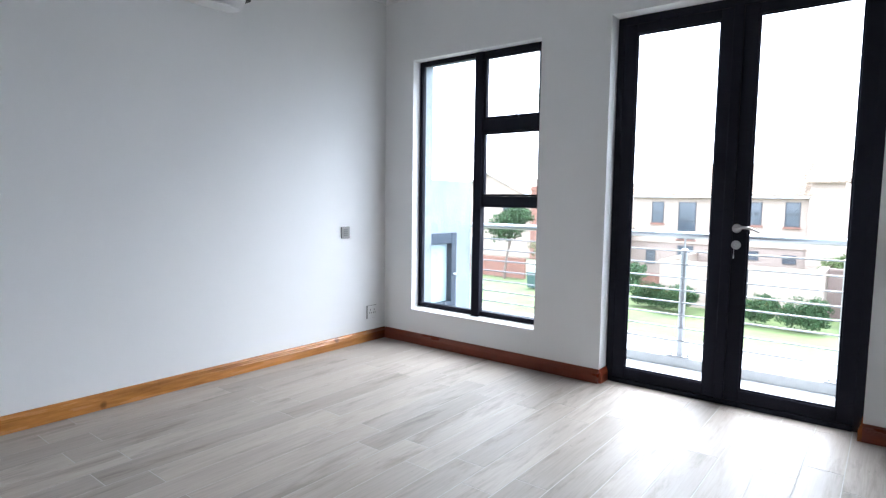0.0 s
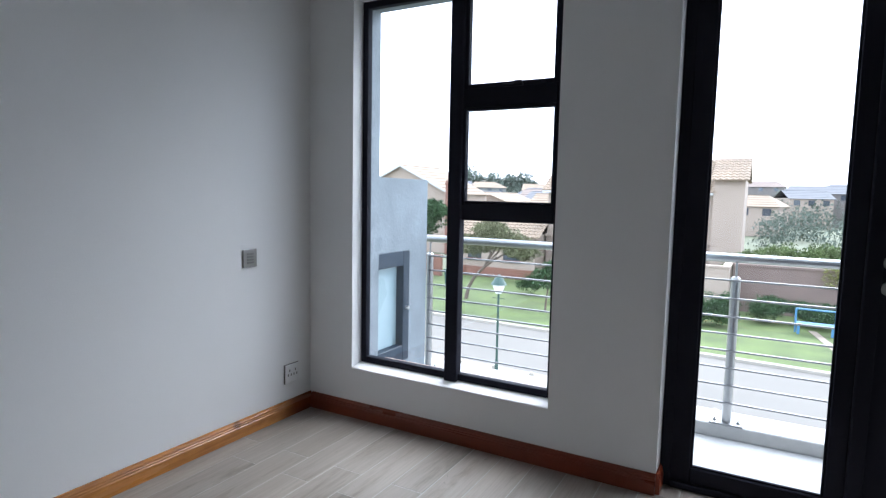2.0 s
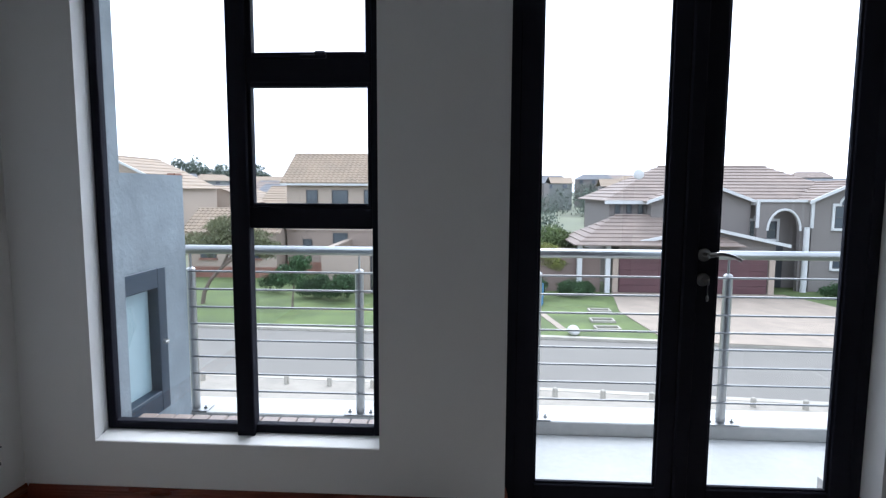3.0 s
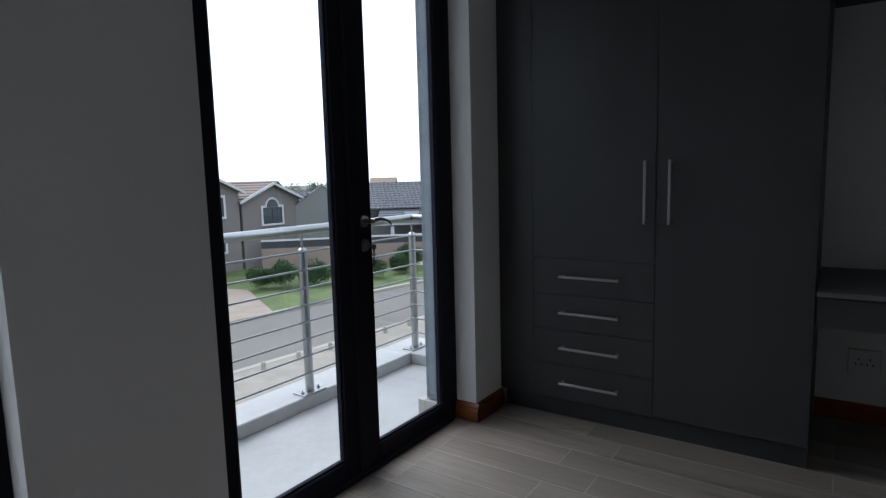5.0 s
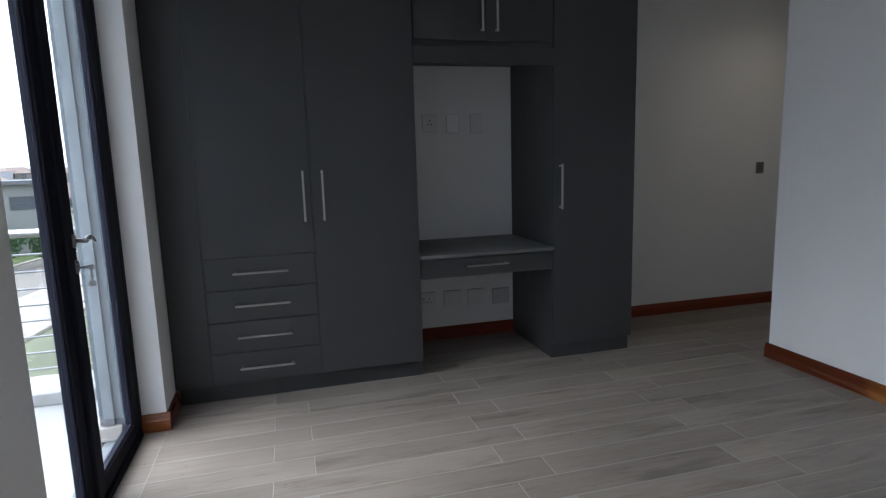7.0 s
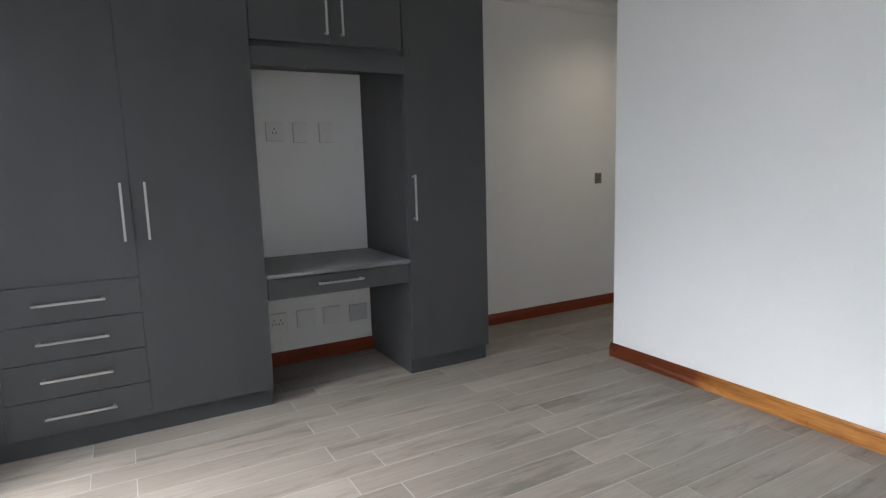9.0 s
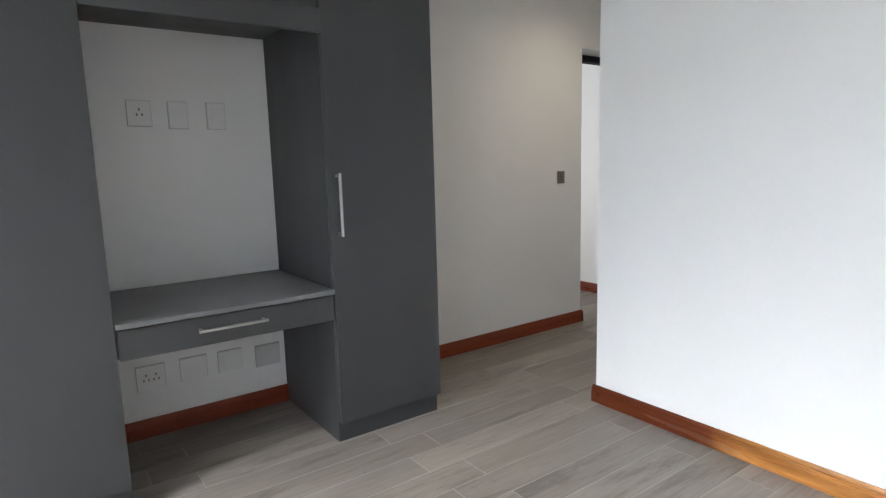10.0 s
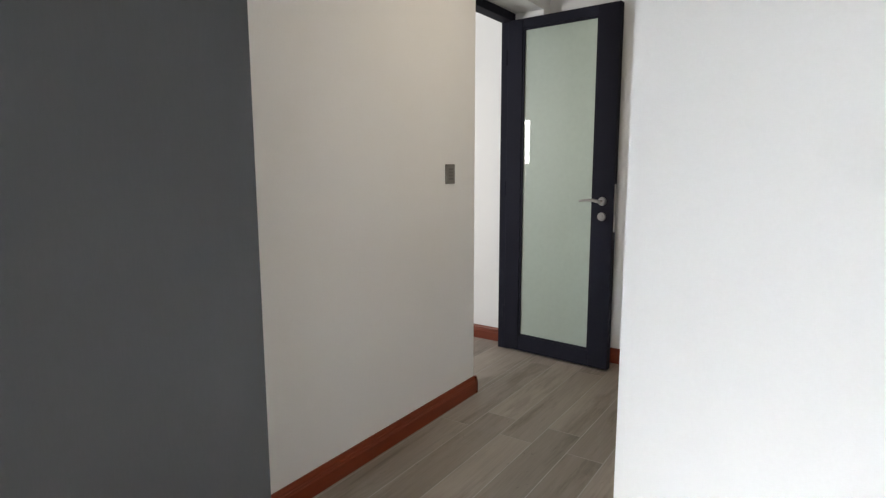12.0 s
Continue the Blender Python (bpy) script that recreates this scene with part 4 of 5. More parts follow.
for i, (bx, by, rr) in enumerate(((-8.8, 27.5, 0.8), (6.9, 27.4, 0.7), (7.6, 28.3, 0.5), (20.2, 28.0, 0.6))):
    bush((bx, by, LZ), (rr * 1.3, rr, rr), 3500, 0.045, M_LEAF_D, 60 + i, "low dark green garden shrub", "bush", "shrub")
bush((9.5, 8.9, GZ + 0.05), (1.4, 0.8, 0.35), 1800, 0.06, M_LEAF_D, 70, "low ground-cover planting by the verge", "bush", "shrub")

# ---- street furniture ----
lamp = thing("street_lamp", (-4.45, 13.0, GZ + 0.07), "dark green street lamp post with a lantern", "street lamp", local=True)
pole = put_tube(tube((0, 0, 0), (0, 0, 0.5), 0.06, 0.055), (0, 0, 0.5), (0, 0, 2.6), 0.038, 0.032)
put_tube(pole, (0, 0, 0.48), (0, 0, 0.56), 0.07, 0.05)
part("pole", pole, M_GREEN, lamp)
part("cross_bar", tube((-0.2, 0, 2.45), (0.2, 0, 2.45), 0.012), M_GREEN, lamp)
part("globe", put_tube(tube((0, 0, 2.6), (0, 0, 2.88), 0.1, 0.2, 14), (0, 0, 2.88), (0, 0, 2.92), 0.2, 0.2, 14), M_GLOBE, lamp, "frosted lantern globe")
part("cap", put_tube(tube((0, 0, 2.86), (0, 0, 3.06), 0.245, 0.11, 14), (0, 0, 3.06), (0, 0, 3.16), 0.11, 0.02, 14), M_GREEN, lamp, "green lantern cap")
sp = thing("sign_post", (-8.5, 13.9, GZ + 0.07), "grey street sign post with a small triangular sign", "sign post", local=True)
part("pole", tube((0, 0, 0), (0, 0, 3.0), 0.03), M_STAINLESS, sp)
part("sign", prism([(-0.16, 2.35), (0.16, 2.35), (0.0, 2.95)], "y", -0.05, -0.035), M_TRIM, sp, "white triangular sign board")
part("symbol", prism([(-0.07, 2.42), (0.07, 2.42), (0.0, 2.62)], "y", -0.056, -0.0505), M_BRICK, sp)
bn = thing("wheelie_bin", (-13.8, 27.5, LZ), "dark green wheelie bin on the lawn", "bin", local=True)
part("body", prism([(-0.28, 0.08), (0.28, 0.08), (0.34, 0.95), (-0.34, 0.95)], "y", -0.33, 0.33), M_GREEN, bn)
part("lid", boxes((-0.37, 0.37, -0.38, 0.36, 0.95, 1.03), bevel=0.02), M_GREEN, bn)
for wx in (-0.24, 0.24):
    part("wheel", tube((wx - 0.03, 0.33, 0.1), (wx + 0.03, 0.33, 0.1), 0.1), M_SLOT, bn)
pb = thing("garden_bench", (4.4, 25.3, LZ), "small bright blue garden play bench", "bench", local=True)
part("seat", boxes((-0.7, 0.7, -0.2, 0.2, 0.42, 0.48), bevel=0.01), M_BLUE, pb)
part("arch", put_tube(put_tube(put_tube(bmesh.new(), (-0.7, 0.2, 0), (-0.7, 0.2, 1.0), 0.04), (0.7, 0.2, 0), (0.7, 0.2, 1.0), 0.04), (-0.72, 0.2, 1.0), (0.72, 0.2, 1.0), 0.04), M_BLUE, pb)
for lx in (-0.6, 0.6):
    part("leg", boxes((lx - 0.05, lx + 0.05, -0.18, -0.1, 0, 0.42)), M_BLUE, pb)
for gx, gy in ((7.2, 22.0), (7.5, 24.0), (7.1, 20.6)):
    solid("planting_box", boxes((gx - 0.5, gx + 0.5, gy - 0.3, gy - 0.22, LZ, LZ + 0.1), (gx - 0.5, gx + 0.5, gy + 0.22, gy + 0.3, LZ, LZ + 0.1), (gx - 0.5, gx - 0.42, gy - 0.22, gy + 0.22, LZ, LZ + 0.1), (gx + 0.42, gx + 0.5, gy - 0.22, gy + 0.22, LZ, LZ + 0.1), bevel=0.01), M_KERB, "low pale edging round a small planting bed", "planter", "planting beds")
rk = bmesh.new()
bmesh.ops.create_icosphere(rk, subdivisions=3, radius=0.24)
for v in rk.verts:
    v.co *= 1 + 0.25 * noise.noise(v.co * 5)
    v.co.z = v.co.z * 0.8 + 0.19
    v.co += Vector((5.6, 19.6, LZ))
solid("boulder", rk, M_TRIM, "pale rounded boulder at the lawn edge", "boulder", smooth=True)
flat("path_lawn", [(5.2, 20.3), (5.5, 20.3), (4.5, 26.0), (4.2, 26.0)], LZ, LZ + 0.02, M_PAVER, "narrow tan garden path", "path")


# ---- houses ----
def put_slope(bm, e0, e1, r1, r0, n, lap=0.05, wave=0.0):
    """A roof slope of n overlapping tile courses from the eave e0-e1 up to the ridge r0-r1; wave: a pantile's width."""
    e0, e1, r0, r1 = Vector(e0), Vector(e1), Vector(r0), Vector(r1)
    m = max(2 * round((e1 - e0).length / wave), 1) if wave else 1
    for i in range(n):
        a, b = i / n, (i + 1) / n
        rows = []
        for k in range(m + 1):
            u = k / m
            lo, hi = e0.lerp(e1, u), r0.lerp(r1, u)
            up = Vector((0, 0, lap + (0.07 * (k % 2) if wave else 0)))
            rows.append([bm.verts.new(x) for x in (lo.lerp(hi, a), lo.lerp(hi, a) + up, lo.lerp(hi, b) + (up - Vector((0, 0, lap))) * 0.9)])
        for k in range(m):
            p, q = rows[k], rows[k + 1]
            bm.faces.new((p[1], q[1], q[2], p[2]))
            bm.faces.new((p[0], q[0], q[1], p[1]))
    return bm


def gable_x(x0, x1, y0, y1, ze, zr, n=10, hip=0.0, over=0.35):
    """A roof with its ridge along x; hip: how far the ridge stops short of both ends."""
    bm = bmesh.new()
    ym = (y0 + y1) / 2
    s = (zr - ze) / (ym - y0)
    a, b, c, d, zo = x0 - over, x1 + over, y0 - over, y1 + over, ze - over * s
    put_slope(bm, (a, c, zo), (b, c, zo), (b - hip, ym, zr), (a + hip, ym, zr), n, wave=0.32 if n > 7 and not hip else 0)
    put_slope(bm, (b, d, zo), (a, d, zo), (a + hip, ym, zr), (b - hip, ym, zr), n)
    if hip:
        put_slope(bm, (a, d, zo), (a, c, zo), (a + hip, ym, zr), (a + hip, ym, zr + 0.001), n)
        put_slope(bm, (b, c, zo), (b, d, zo), (b - hip, ym, zr), (b - hip, ym, zr + 0.001), n)
    return put_tube(bm, (a + hip, ym, zr), (b - hip, ym, zr), 0.09, seg=6)


def gable_y(x0, x1, y0, y1, ze, zr, n=10, over=0.35):
    """A roof with its ridge along y and its gable to the street."""
    bm = bmesh.new()
    xm = (x0 + x1) / 2
    s = (zr - ze) / (xm - x0)
    a, b, c, zo = x0 - over, x1 + over, y0 - over, ze - over * s
    put_slope(bm, (a, y1, zo), (a, c, zo), (xm, c, zr), (xm, y1, zr), n)
    put_slope(bm, (b, c, zo), (b, y1, zo), (xm, y1, zr), (xm, c, zr), n)
    return put_tube(bm, (xm, c, zr), (xm, y1, zr), 0.09, seg=6)


def verge(x0, x1, y, ze, zr, over=0.35, t=0.13):
    """White bargeboards along a street gable."""
    xm = (x0 + x1) / 2
    s = (zr - ze) / (xm - x0)
    a, b, zo = x0 - over, x1 + over, ze - over * s
    return prism([(a, zo - t), (xm, zr - t), (b, zo - t), (b, zo + 0.04), (xm, zr + 0.04), (a, zo + 0.04)], "y", y - over - 0.05, y - over + 0.06)


def gable_wall(x0, x1, y0, y1, z0, ze, zr):
    xm = (x0 + x1) / 2
    return prism([(x0, z0), (x1, z0), (x1, ze), (xm, zr - 0.05), (x0, ze)], "y", y0, y1)


def house_window(parent, x0, x1, y, z0, z1, trim=None, bars=1, sill=True, arch=False):
    """A framed window in a wall facing the street: trim, frame, panes, sill."""
    w = part("window", frame_bars(x0, x1, y - 0.04, y + 0.02, z0, z1, 0.06, bevel=0.0), M_WINF, parent)
    part("pane", boxes((x0 + 0.05, x1 - 0.05, y - 0.02, y - 0.005, z0 + 0.05, z1 - 0.05)), M_PANE, w)
    zm = (z0 + z1) / 2
    part("glazing_bar", boxes((x0 + 0.06, x1 - 0.06, y - 0.045, y - 0.021, zm - 0.03, zm + 0.03)), M_WINF, w)
    for i in range(1, bars):
        xm = x0 + (x1 - x0) * i / bars
        part("glazing_bar", boxes((xm - 0.025, xm + 0.025, y - 0.043, y - 0.021, z0 + 0.06, z1 - 0.06)), M_WINF, w)
    if sill:
        part("window_sill", boxes((x0 - 0.08, x1 + 0.08, y - 0.14, y, z0 - 0.12, z0 - 0.005)), M_BRICK if trim is None else trim, w)
    if trim is not None:
        t = 0.14
        rows = [(x0 - t, x0, y - 0.06, y + 0.01, z0 - t, z1 + t), (x1, x1 + t, y - 0.06, y + 0.01, z0 - t, z1 + t), (x0, x1, y - 0.06, y + 0.01, z0 - t, z0)]
        if not arch:
            rows.append((x0, x1, y - 0.06, y + 0.01, z1, z1 + t))
        bm = boxes(*rows)
        if arch:
            xm, r = (x0 + x1) / 2, (x1 - x0) * 0.3
            put_box(bm, x0, xm - r, y - 0.06, y + 0.01, z1, z1 + t)
            put_box(bm, xm + r, x1, y - 0.06, y + 0.01, z1, z1 + t)
            last = None
            for i in range(11):
                a = math.pi * i / 10
                p = (xm - math.cos(a) * (r + t / 2), y - 0.03, z1 + 0.05 + math.sin(a) * (r + t / 2))
                if last:
                    put_tube(bm, last, p, t / 2, seg=6)
                last = p
            pts = [(xm - math.cos(math.pi * i / 10) * r, z1 + 0.05 + math.sin(math.pi * i / 10) * r) for i in range(11)]
            part("fanlight", prism(pts, "y", y - 0.025, y - 0.006), M_PANE, w)
        part("trim", bm, trim, w)
    return w


# the houses are drawn from a datum half a metre under their plots, and lifted onto them
GH = GZ - 0.5
LIFT = Vector((0, 0, 0.5))

# the beige house
hb = thing("house", (-4.2, 37, GZ), "beige two-storey house with a tan tiled roof", "house")
part("wall", boxes((-10.2, 0.4, 34, 40, GH - 0.1, 1.25)), M_BEIGE, hb)
part("wall", boxes((-0.3, 1.25, 33.7, 39.5, GH - 0.1, 1.9)), M_BEIGE, hb)
part("lower_wall", boxes((-10.23, -0.3, 33.95, 33.998, GH - 0.1, -1.86)), M_PINK, hb, "pinkish lower storey plaster")
part("string_course", boxes((-10.3, -0.3, 33.86, 33.997, -1.86, -1.66), bevel=0.01), M_BEIGE, hb)
for i in range(14):
    part("groove_band", boxes((-0.34, 0.42, 33.68, 33.70, GH + 0.4 + i * 0.42, GH + 0.78 + i * 0.42)), M_BEIGE, hb)
part("roof", gable_x(-10.2, -0.5, 34, 40, 1.35, 3.12, 12), M_ROOF_T, hb)
part("roof", gable_x(-0.15, 1.1, 33.7, 39.7, 1.98, 3.16, 8), M_ROOF_T, hb)
part("gable", boxes((-10.15, -10.0, 36.2, 37.8, 1.2, 2.1)), M_BEIGE, hb)
part("eave_board", boxes((-10.5, -0.35, 33.62, 33.68, 1.0, 1.13)), M_TRIM, hb)
for x0, x1, z0, z1 in ((-8.95, -8.2, -0.62, 0.72), (-7.3, -6.25, -1.6, 0.72), (-5.25, -4.5, -0.58, 0.75), (-3.4, -2.66, -0.56, 0.76), (-1.5, -0.75, -0.6, 0.78)):
    house_window(hb, x0, x1, 34, z0, z1)
for x0, x1, z0, z1 in ((-9.2, -8.6, -3.3, -2.4), (-7.25, -6.3, -3.4, -2.0), (-3.5, -2.7, -2.62, -2.08), (-1.5, -0.8, -2.72, -2.2)):
    house_window(hb, x0, x1, 33.94, z0, z1, sill=False)
part("plinth", boxes((-10.22, -5.6, 33.93, 33.995, GH, GH + 0.9)), M_BRICK, hb)
wing = part("wing", boxes((-16.0, -10.4, 32.4, 37, GH - 0.1, -1.75)), M_BEIGE, hb)
part("roof", gable_x(-16.0, -10.4, 32.4, 37, -1.75, -0.55, 8), M_ROOF_T, wing)
house_window(wing, -12.6, -11.4, 32.4, -3.5, -2.3, bars=2)
house_window(wing, -15.2, -14.2, 32.4, -3.5, -2.3)
part("plinth", boxes((-16.02, -10.38, 32.33, 32.395, GH, GH + 0.75)), M_BRICK, wing)
solid("garden_wall_beige", boxes((-6.3, -3.72, 27.6, 27.85, GZ, -1.97), (-2.05, 1.0, 27.6, 27.85, GZ, -1.97), (0.75, 1.0, 27.85, 33.7, GZ, -1.97), (-6.3, -6.05, 27.85, 33.9, GZ, -1.97), (-6.35, -3.7, 27.55, 27.9, -1.97, -1.87), (-2.07, 1.05, 27.55, 27.9, -1.97, -1.87), (0.7, 1.05, 27.9, 33.7, -1.97, -1.87), (-6.35, -6.0, 27.9, 33.9, -1.97, -1.87)), M_BEIGE, "beige plastered courtyard wall with a coping", "garden wall")
solid("garden_wall_low", boxes((1.08, 8.6, 29.2, 29.4, GZ, -1.95), (1.08, 8.6, 29.15, 29.45, -1.95, -1.85)), M_BROWNWALL, "low brown garden wall", "garden wall")
solid("garden_wall_brick", boxes((-26.0, -16.4, 30.8, 31.0, GZ, -2.8)), M_BRICK, "low red brick garden wall", "garden wall")
gt = thing("garden_gate", (-2.88, 27.7, GZ), "grey-brown steel courtyard gate with a yellow sign", "gate")
part("gate_frame", boxes((-3.70, -3.62, 27.68, 27.74, GH, -2.48), (-2.15, -2.07, 27.68, 27.74, GH, -2.48), (-3.62, -2.15, 27.68, 27.74, -2.56, -2.48), (-2.92, -2.85, 27.68, 27.74, GH, -2.56)), M_WINF, gt)
for i in range(12):
    gx = -3.60 + i * 0.121
    part("slat", boxes((gx, gx + 0.105, 27.69, 27.73, GH + 0.55, -2.57), bevel=0.006), M_GATE, gt)
part("louvre_panel", boxes((-3.62, -2.15, 27.66, 27.72, GH + 0.05, GH + 0.5)), M_WINF, gt, "dark louvred lower panel")
sg = part("sign", boxes((-3.0, -2.55, 27.655, 27.675, -3.05, -2.72)), M_SIGN, gt, "yellow warning sign")
part("writing", boxes((-2.94, -2.61, 27.648, 27.6545, -2.86, -2.81), (-2.94, -2.66, 27.648, 27.6545, -2.95, -2.91)), M_WINF, sg)

# the far beige house with a chimney
hc = thing("house", (-30, 48, GZ), "pale beige house with a gable and brick chimney", "house")
part("wall", gable_wall(-34.5, -23.5, 45, 53, GH - 0.1, 0.9, 3.5), M_BEIGE, hc)
part("roof", gable_y(-34.5, -23.5, 45, 53, 0.9, 3.5, 9), M_ROOF_T, hc)
part("bargeboard", verge(-34.5, -23.5, 45, 0.9, 3.5, t=0.16), M_TRIM, hc)
part("chimney", boxes((-23.5, -22.8, 44.0, 45.0, GH, 2.0), (-23.56, -22.74, 43.94, 45.06, 1.65, 1.8)), M_BRICK, hc, "red brick chimney")
house_window(hc, -27.2, -26.2, 45, -0.4, 0.8)
h2 = thing("house", (-20, 58, GZ), "pale beige house with a low tan roof", "house")
part("wall", gable_wall(-28.5, -20.5, 55, 64, GH - 0.1, -0.5, 1.0), M_BEIGE, h2)
part("roof", gable_y(-28.5, -20.5, 55, 64, -0.5, 1.0, 7), M_ROOF_T, h2)
part("wall", boxes((-20.4, -12.5, 57, 64, GH - 0.1, -0.6)), M_BEIGE, h2)
part("roof", gable_x(-20.4, -12.5, 57, 64, -0.6, 1.0, 7), M_ROOF_T, h2)
for x0 in (-27.0, -25.6, -22.6):
    house_window(h2, x0, x0 + 0.6, 55, -2.0, -0.9, sill=False)

# the taupe house with two garages
ha = thing("house", (17, 33, GZ), "taupe two-storey house with white trim, arched porch and garages", "house")
part("wall", boxes((9.2, 20.2, 31.5, 39, GH - 0.1, 0.35)), M_TAUPE, ha)
part("roof", gable_x(9.2, 23.6, 31.5, 39.5, 0.35, 2.3, 11, hip=4.2), M_ROOF_B, ha)
part("eave_board", boxes((8.85, 20.3, 31.06, 31.14, 0.02, 0.22)), M_TRIM, ha)
part("wall", gable_wall(11.3, 16.7, 30.6, 31.5, GH - 0.1, 0.3, 1.3), M_TAUPE, ha)
part("roof", gable_y(11.3, 16.7, 30.6, 34.5, 0.3, 1.3, 7), M_ROOF_B, ha)
part("bargeboard", verge(11.3, 16.7, 30.6, 0.3, 1.3), M_TRIM, ha)
house_window(ha, 12.8, 14.4, 30.6, -1.0, 0.0, M_TRIM, 2, arch=True)
gar = part("garage_block", boxes((9.2, 17.4, 29.05, 31.5, GH - 0.1, -1.95)), M_TAUPE, ha)
part("roof", gable_y(9.9, 17.6, 29.0, 31.5, -1.95, -1.12, 8), M_ROOF_B, gar)
part("gable", prism([(9.95, -1.95), (17.55, -1.95), (13.75, -1.2)], "y", 29.0, 29.2), M_TAUPE, gar)
part("bargeboard", verge(9.9, 17.6, 29.0, -1.95, -1.12), M_TRIM, gar)
part("roof", gable_x(7.1, 15.2, 28.6, 33.0, -1.9, -0.62, 8, hip=2.6), M_ROOF_B, gar)
for x0, x1 in ((9.25, 11.45), (12.05, 17.0)):
    gd = part("garage_door", boxes((x0, x1, 28.98, 29.05, GH + 0.1, -2.72)), M_GARAGE, gar)
    for k in range(4):
        part("panel", boxes((x0 + 0.03, x1 - 0.03, 28.955, 28.98, GH + 0.13 + k * 0.41, GH + 0.50 + k * 0.41), bevel=0.008), M_GARAGE, gd)
for x0 in (8.9, 11.6, 17.06):
    part("pier", boxes((x0, x0 + 0.3, 28.9, 29.04, GH, -2.5), bevel=0.01), M_BEIGE, gar, "pale stone pier")
part("post", boxes((7.0, 7.25, 28.8, 29.05, GH, -1.95)), M_TRIM, gar, "pale verandah post")
part("post", boxes((8.5, 8.75, 28.8, 29.05, GH, -1.95)), M_TRIM, gar, "pale verandah post")
for wx in (9.5, 10.15, 10.8):
    house_window(ha, wx, wx + 0.32, 31.5, -1.0, 0.05, sill=False)
# porch with an arch
arch = bmesh.new()
ax0, ax1, az = 16.9, 19.75, -1.35
pts = [(ax0, GH), (ax0 + 0.55, GH), (ax0 + 0.55, az)]
for i in range(13):
    a = math.pi * (1 - i / 12)
    pts.append(((ax0 + ax1) / 2 + math.cos(a) * (ax1 - ax0 - 1.1) / 2, az + math.sin(a) * 1.15))
pts += [(ax1 - 0.55, az), (ax1 - 0.55, GH), (ax1, GH), (ax1, 0.28), (ax0, 0.28)]
left = [(ax0, GH), (ax0 + 0.55, GH), (ax0 + 0.55, az)] + [p for p in pts[3:10]] + [((ax0 + ax1) / 2, 0.28), (ax0, 0.28)]
right = [(2 * (ax0 + ax1) / 2 - u, v) for u, v in left]
put_prism(arch, left, "y", 30.2, 30.5)
put_prism(arch, right, "y", 30.2, 30.5)
porch = part("porch", arch, M_TAUPE, ha)
trim = bmesh.new()
last = None
for u, v in pts[2:17]:
    q = (u, 30.17, v)
    if last:
        put_tube(trim, last, q, 0.07, seg=6)
    last = q
put_box(trim, ax0 - 0.1, ax1 + 0.1, 30.1, 30.19, 0.2, 0.34)
put_box(trim, ax0 - 0.1, ax0 + 0.06, 30.1, 30.19, -1.2, 0.2)
put_box(trim, ax1 - 0.06, ax1 + 0.1, 30.1, 30.19, -1.2, 0.2)
part("trim", trim, M_TRIM, porch, "white plaster arch trim")
part("column", tube((ax1 - 0.3, 30.0, GH), (ax1 - 0.3, 30.0, az + 0.2), 0.16, 0.14), M_TRIM, porch, "white porch column")
house_window(ha, 17.1, 18.6, 31.5, -1.9, -0.9, M_TRIM, 2, arch=True)
part("front_door", boxes((18.0, 19.0, 31.42, 31.49, GH + 0.1, -2.3)), M_WINF, ha)
for gx0, gx1, ze, zr, wz in ((19.8, 23.7, 0.42, 1.32, (-1.2, 0.0, -3.4, -2.6)), (23.9, 28.7, -0.2, 0.85, (-1.9, -0.8, -4.1, -3.2))):
    part("wall", gable_wall(gx0, gx1, 30.2, 38, GH - 0.1, ze, zr), M_TAUPE, ha)
    part("roof", gable_y(gx0, gx1, 30.2, 34.5, ze, zr, 7), M_ROOF_B, ha)
    part("bargeboard", verge(gx0, gx1, 30.2, ze, zr), M_TRIM, ha)
    xm = (gx0 + gx1) / 2
    house_window(ha, xm - 0.8, xm + 0.8, 30.2, wz[0], wz[1], M_TRIM, 2, arch=True)
    house_window(ha, xm - 0.75, xm + 0.75, 30.2, wz[2], wz[3], M_TRIM, 2)
dish = bmesh.new()
bmesh.ops.create_uvsphere(dish, u_segments=16, v_segments=8, radius=0.32, matrix=Matrix.Translation((11.2, 33, 1.75)) @ Matrix.Diagonal((1, 0.3, 1, 1)))
part("satellite_dish", dish, M_TRIM, ha)
for ob in (hb, gt, hc, h2, ha):
    ob.location += LIFT
ha.location.x += 0.3

# the grey house with a slate roof, and the modern one beyond
hd = thing("house", (30.0, 28.9, LZ), "grey house with a slate-coloured tiled roof", "house", local=True, turn=-44)
part("wall", gable_wall(-2.1, 2.1, 0, 6, -0.1, 3.85, 5.3), M_GREYH, hd)
part("roof", gable_y(-2.1, 2.1, 0, 8, 3.85, 5.35, 9, over=0.15), M_ROOF_G, hd)
part("wall", boxes((2.1, 12.0, 1.2, 7.5, -0.1, 3.6)), M_GREYH, hd)
part("roof", gable_x(1.4, 12.0, 1.2, 8.0, 3.6, 5.3, 11), M_ROOF_G, hd)
part("wall", boxes((-5.0, -2.1, 3.0, 8.0, -0.1, 3.6)), M_GREYH, hd)
part("roof", gable_x(-5.0, -1.5, 3.0, 8.0, 3.6, 4.9, 9), M_ROOF_G, hd)
part("porch_roof", put_slope(bmesh.new(), (3.6, -1.4, 2.3), (11.5, -1.4, 2.3), (11.5, 1.15, 3.4), (4.2, 1.15, 3.4), 7), M_ROOF_G, hd)
for px in (4.8, 8.0, 11.2):
    part("post", boxes((px - 0.12, px + 0.12, -1.3, -1.06, 0, 2.5)), M_TRIM, hd)
house_window(hd, 1.2, 1.75, 0, 2.6, 3.4, sill=False)
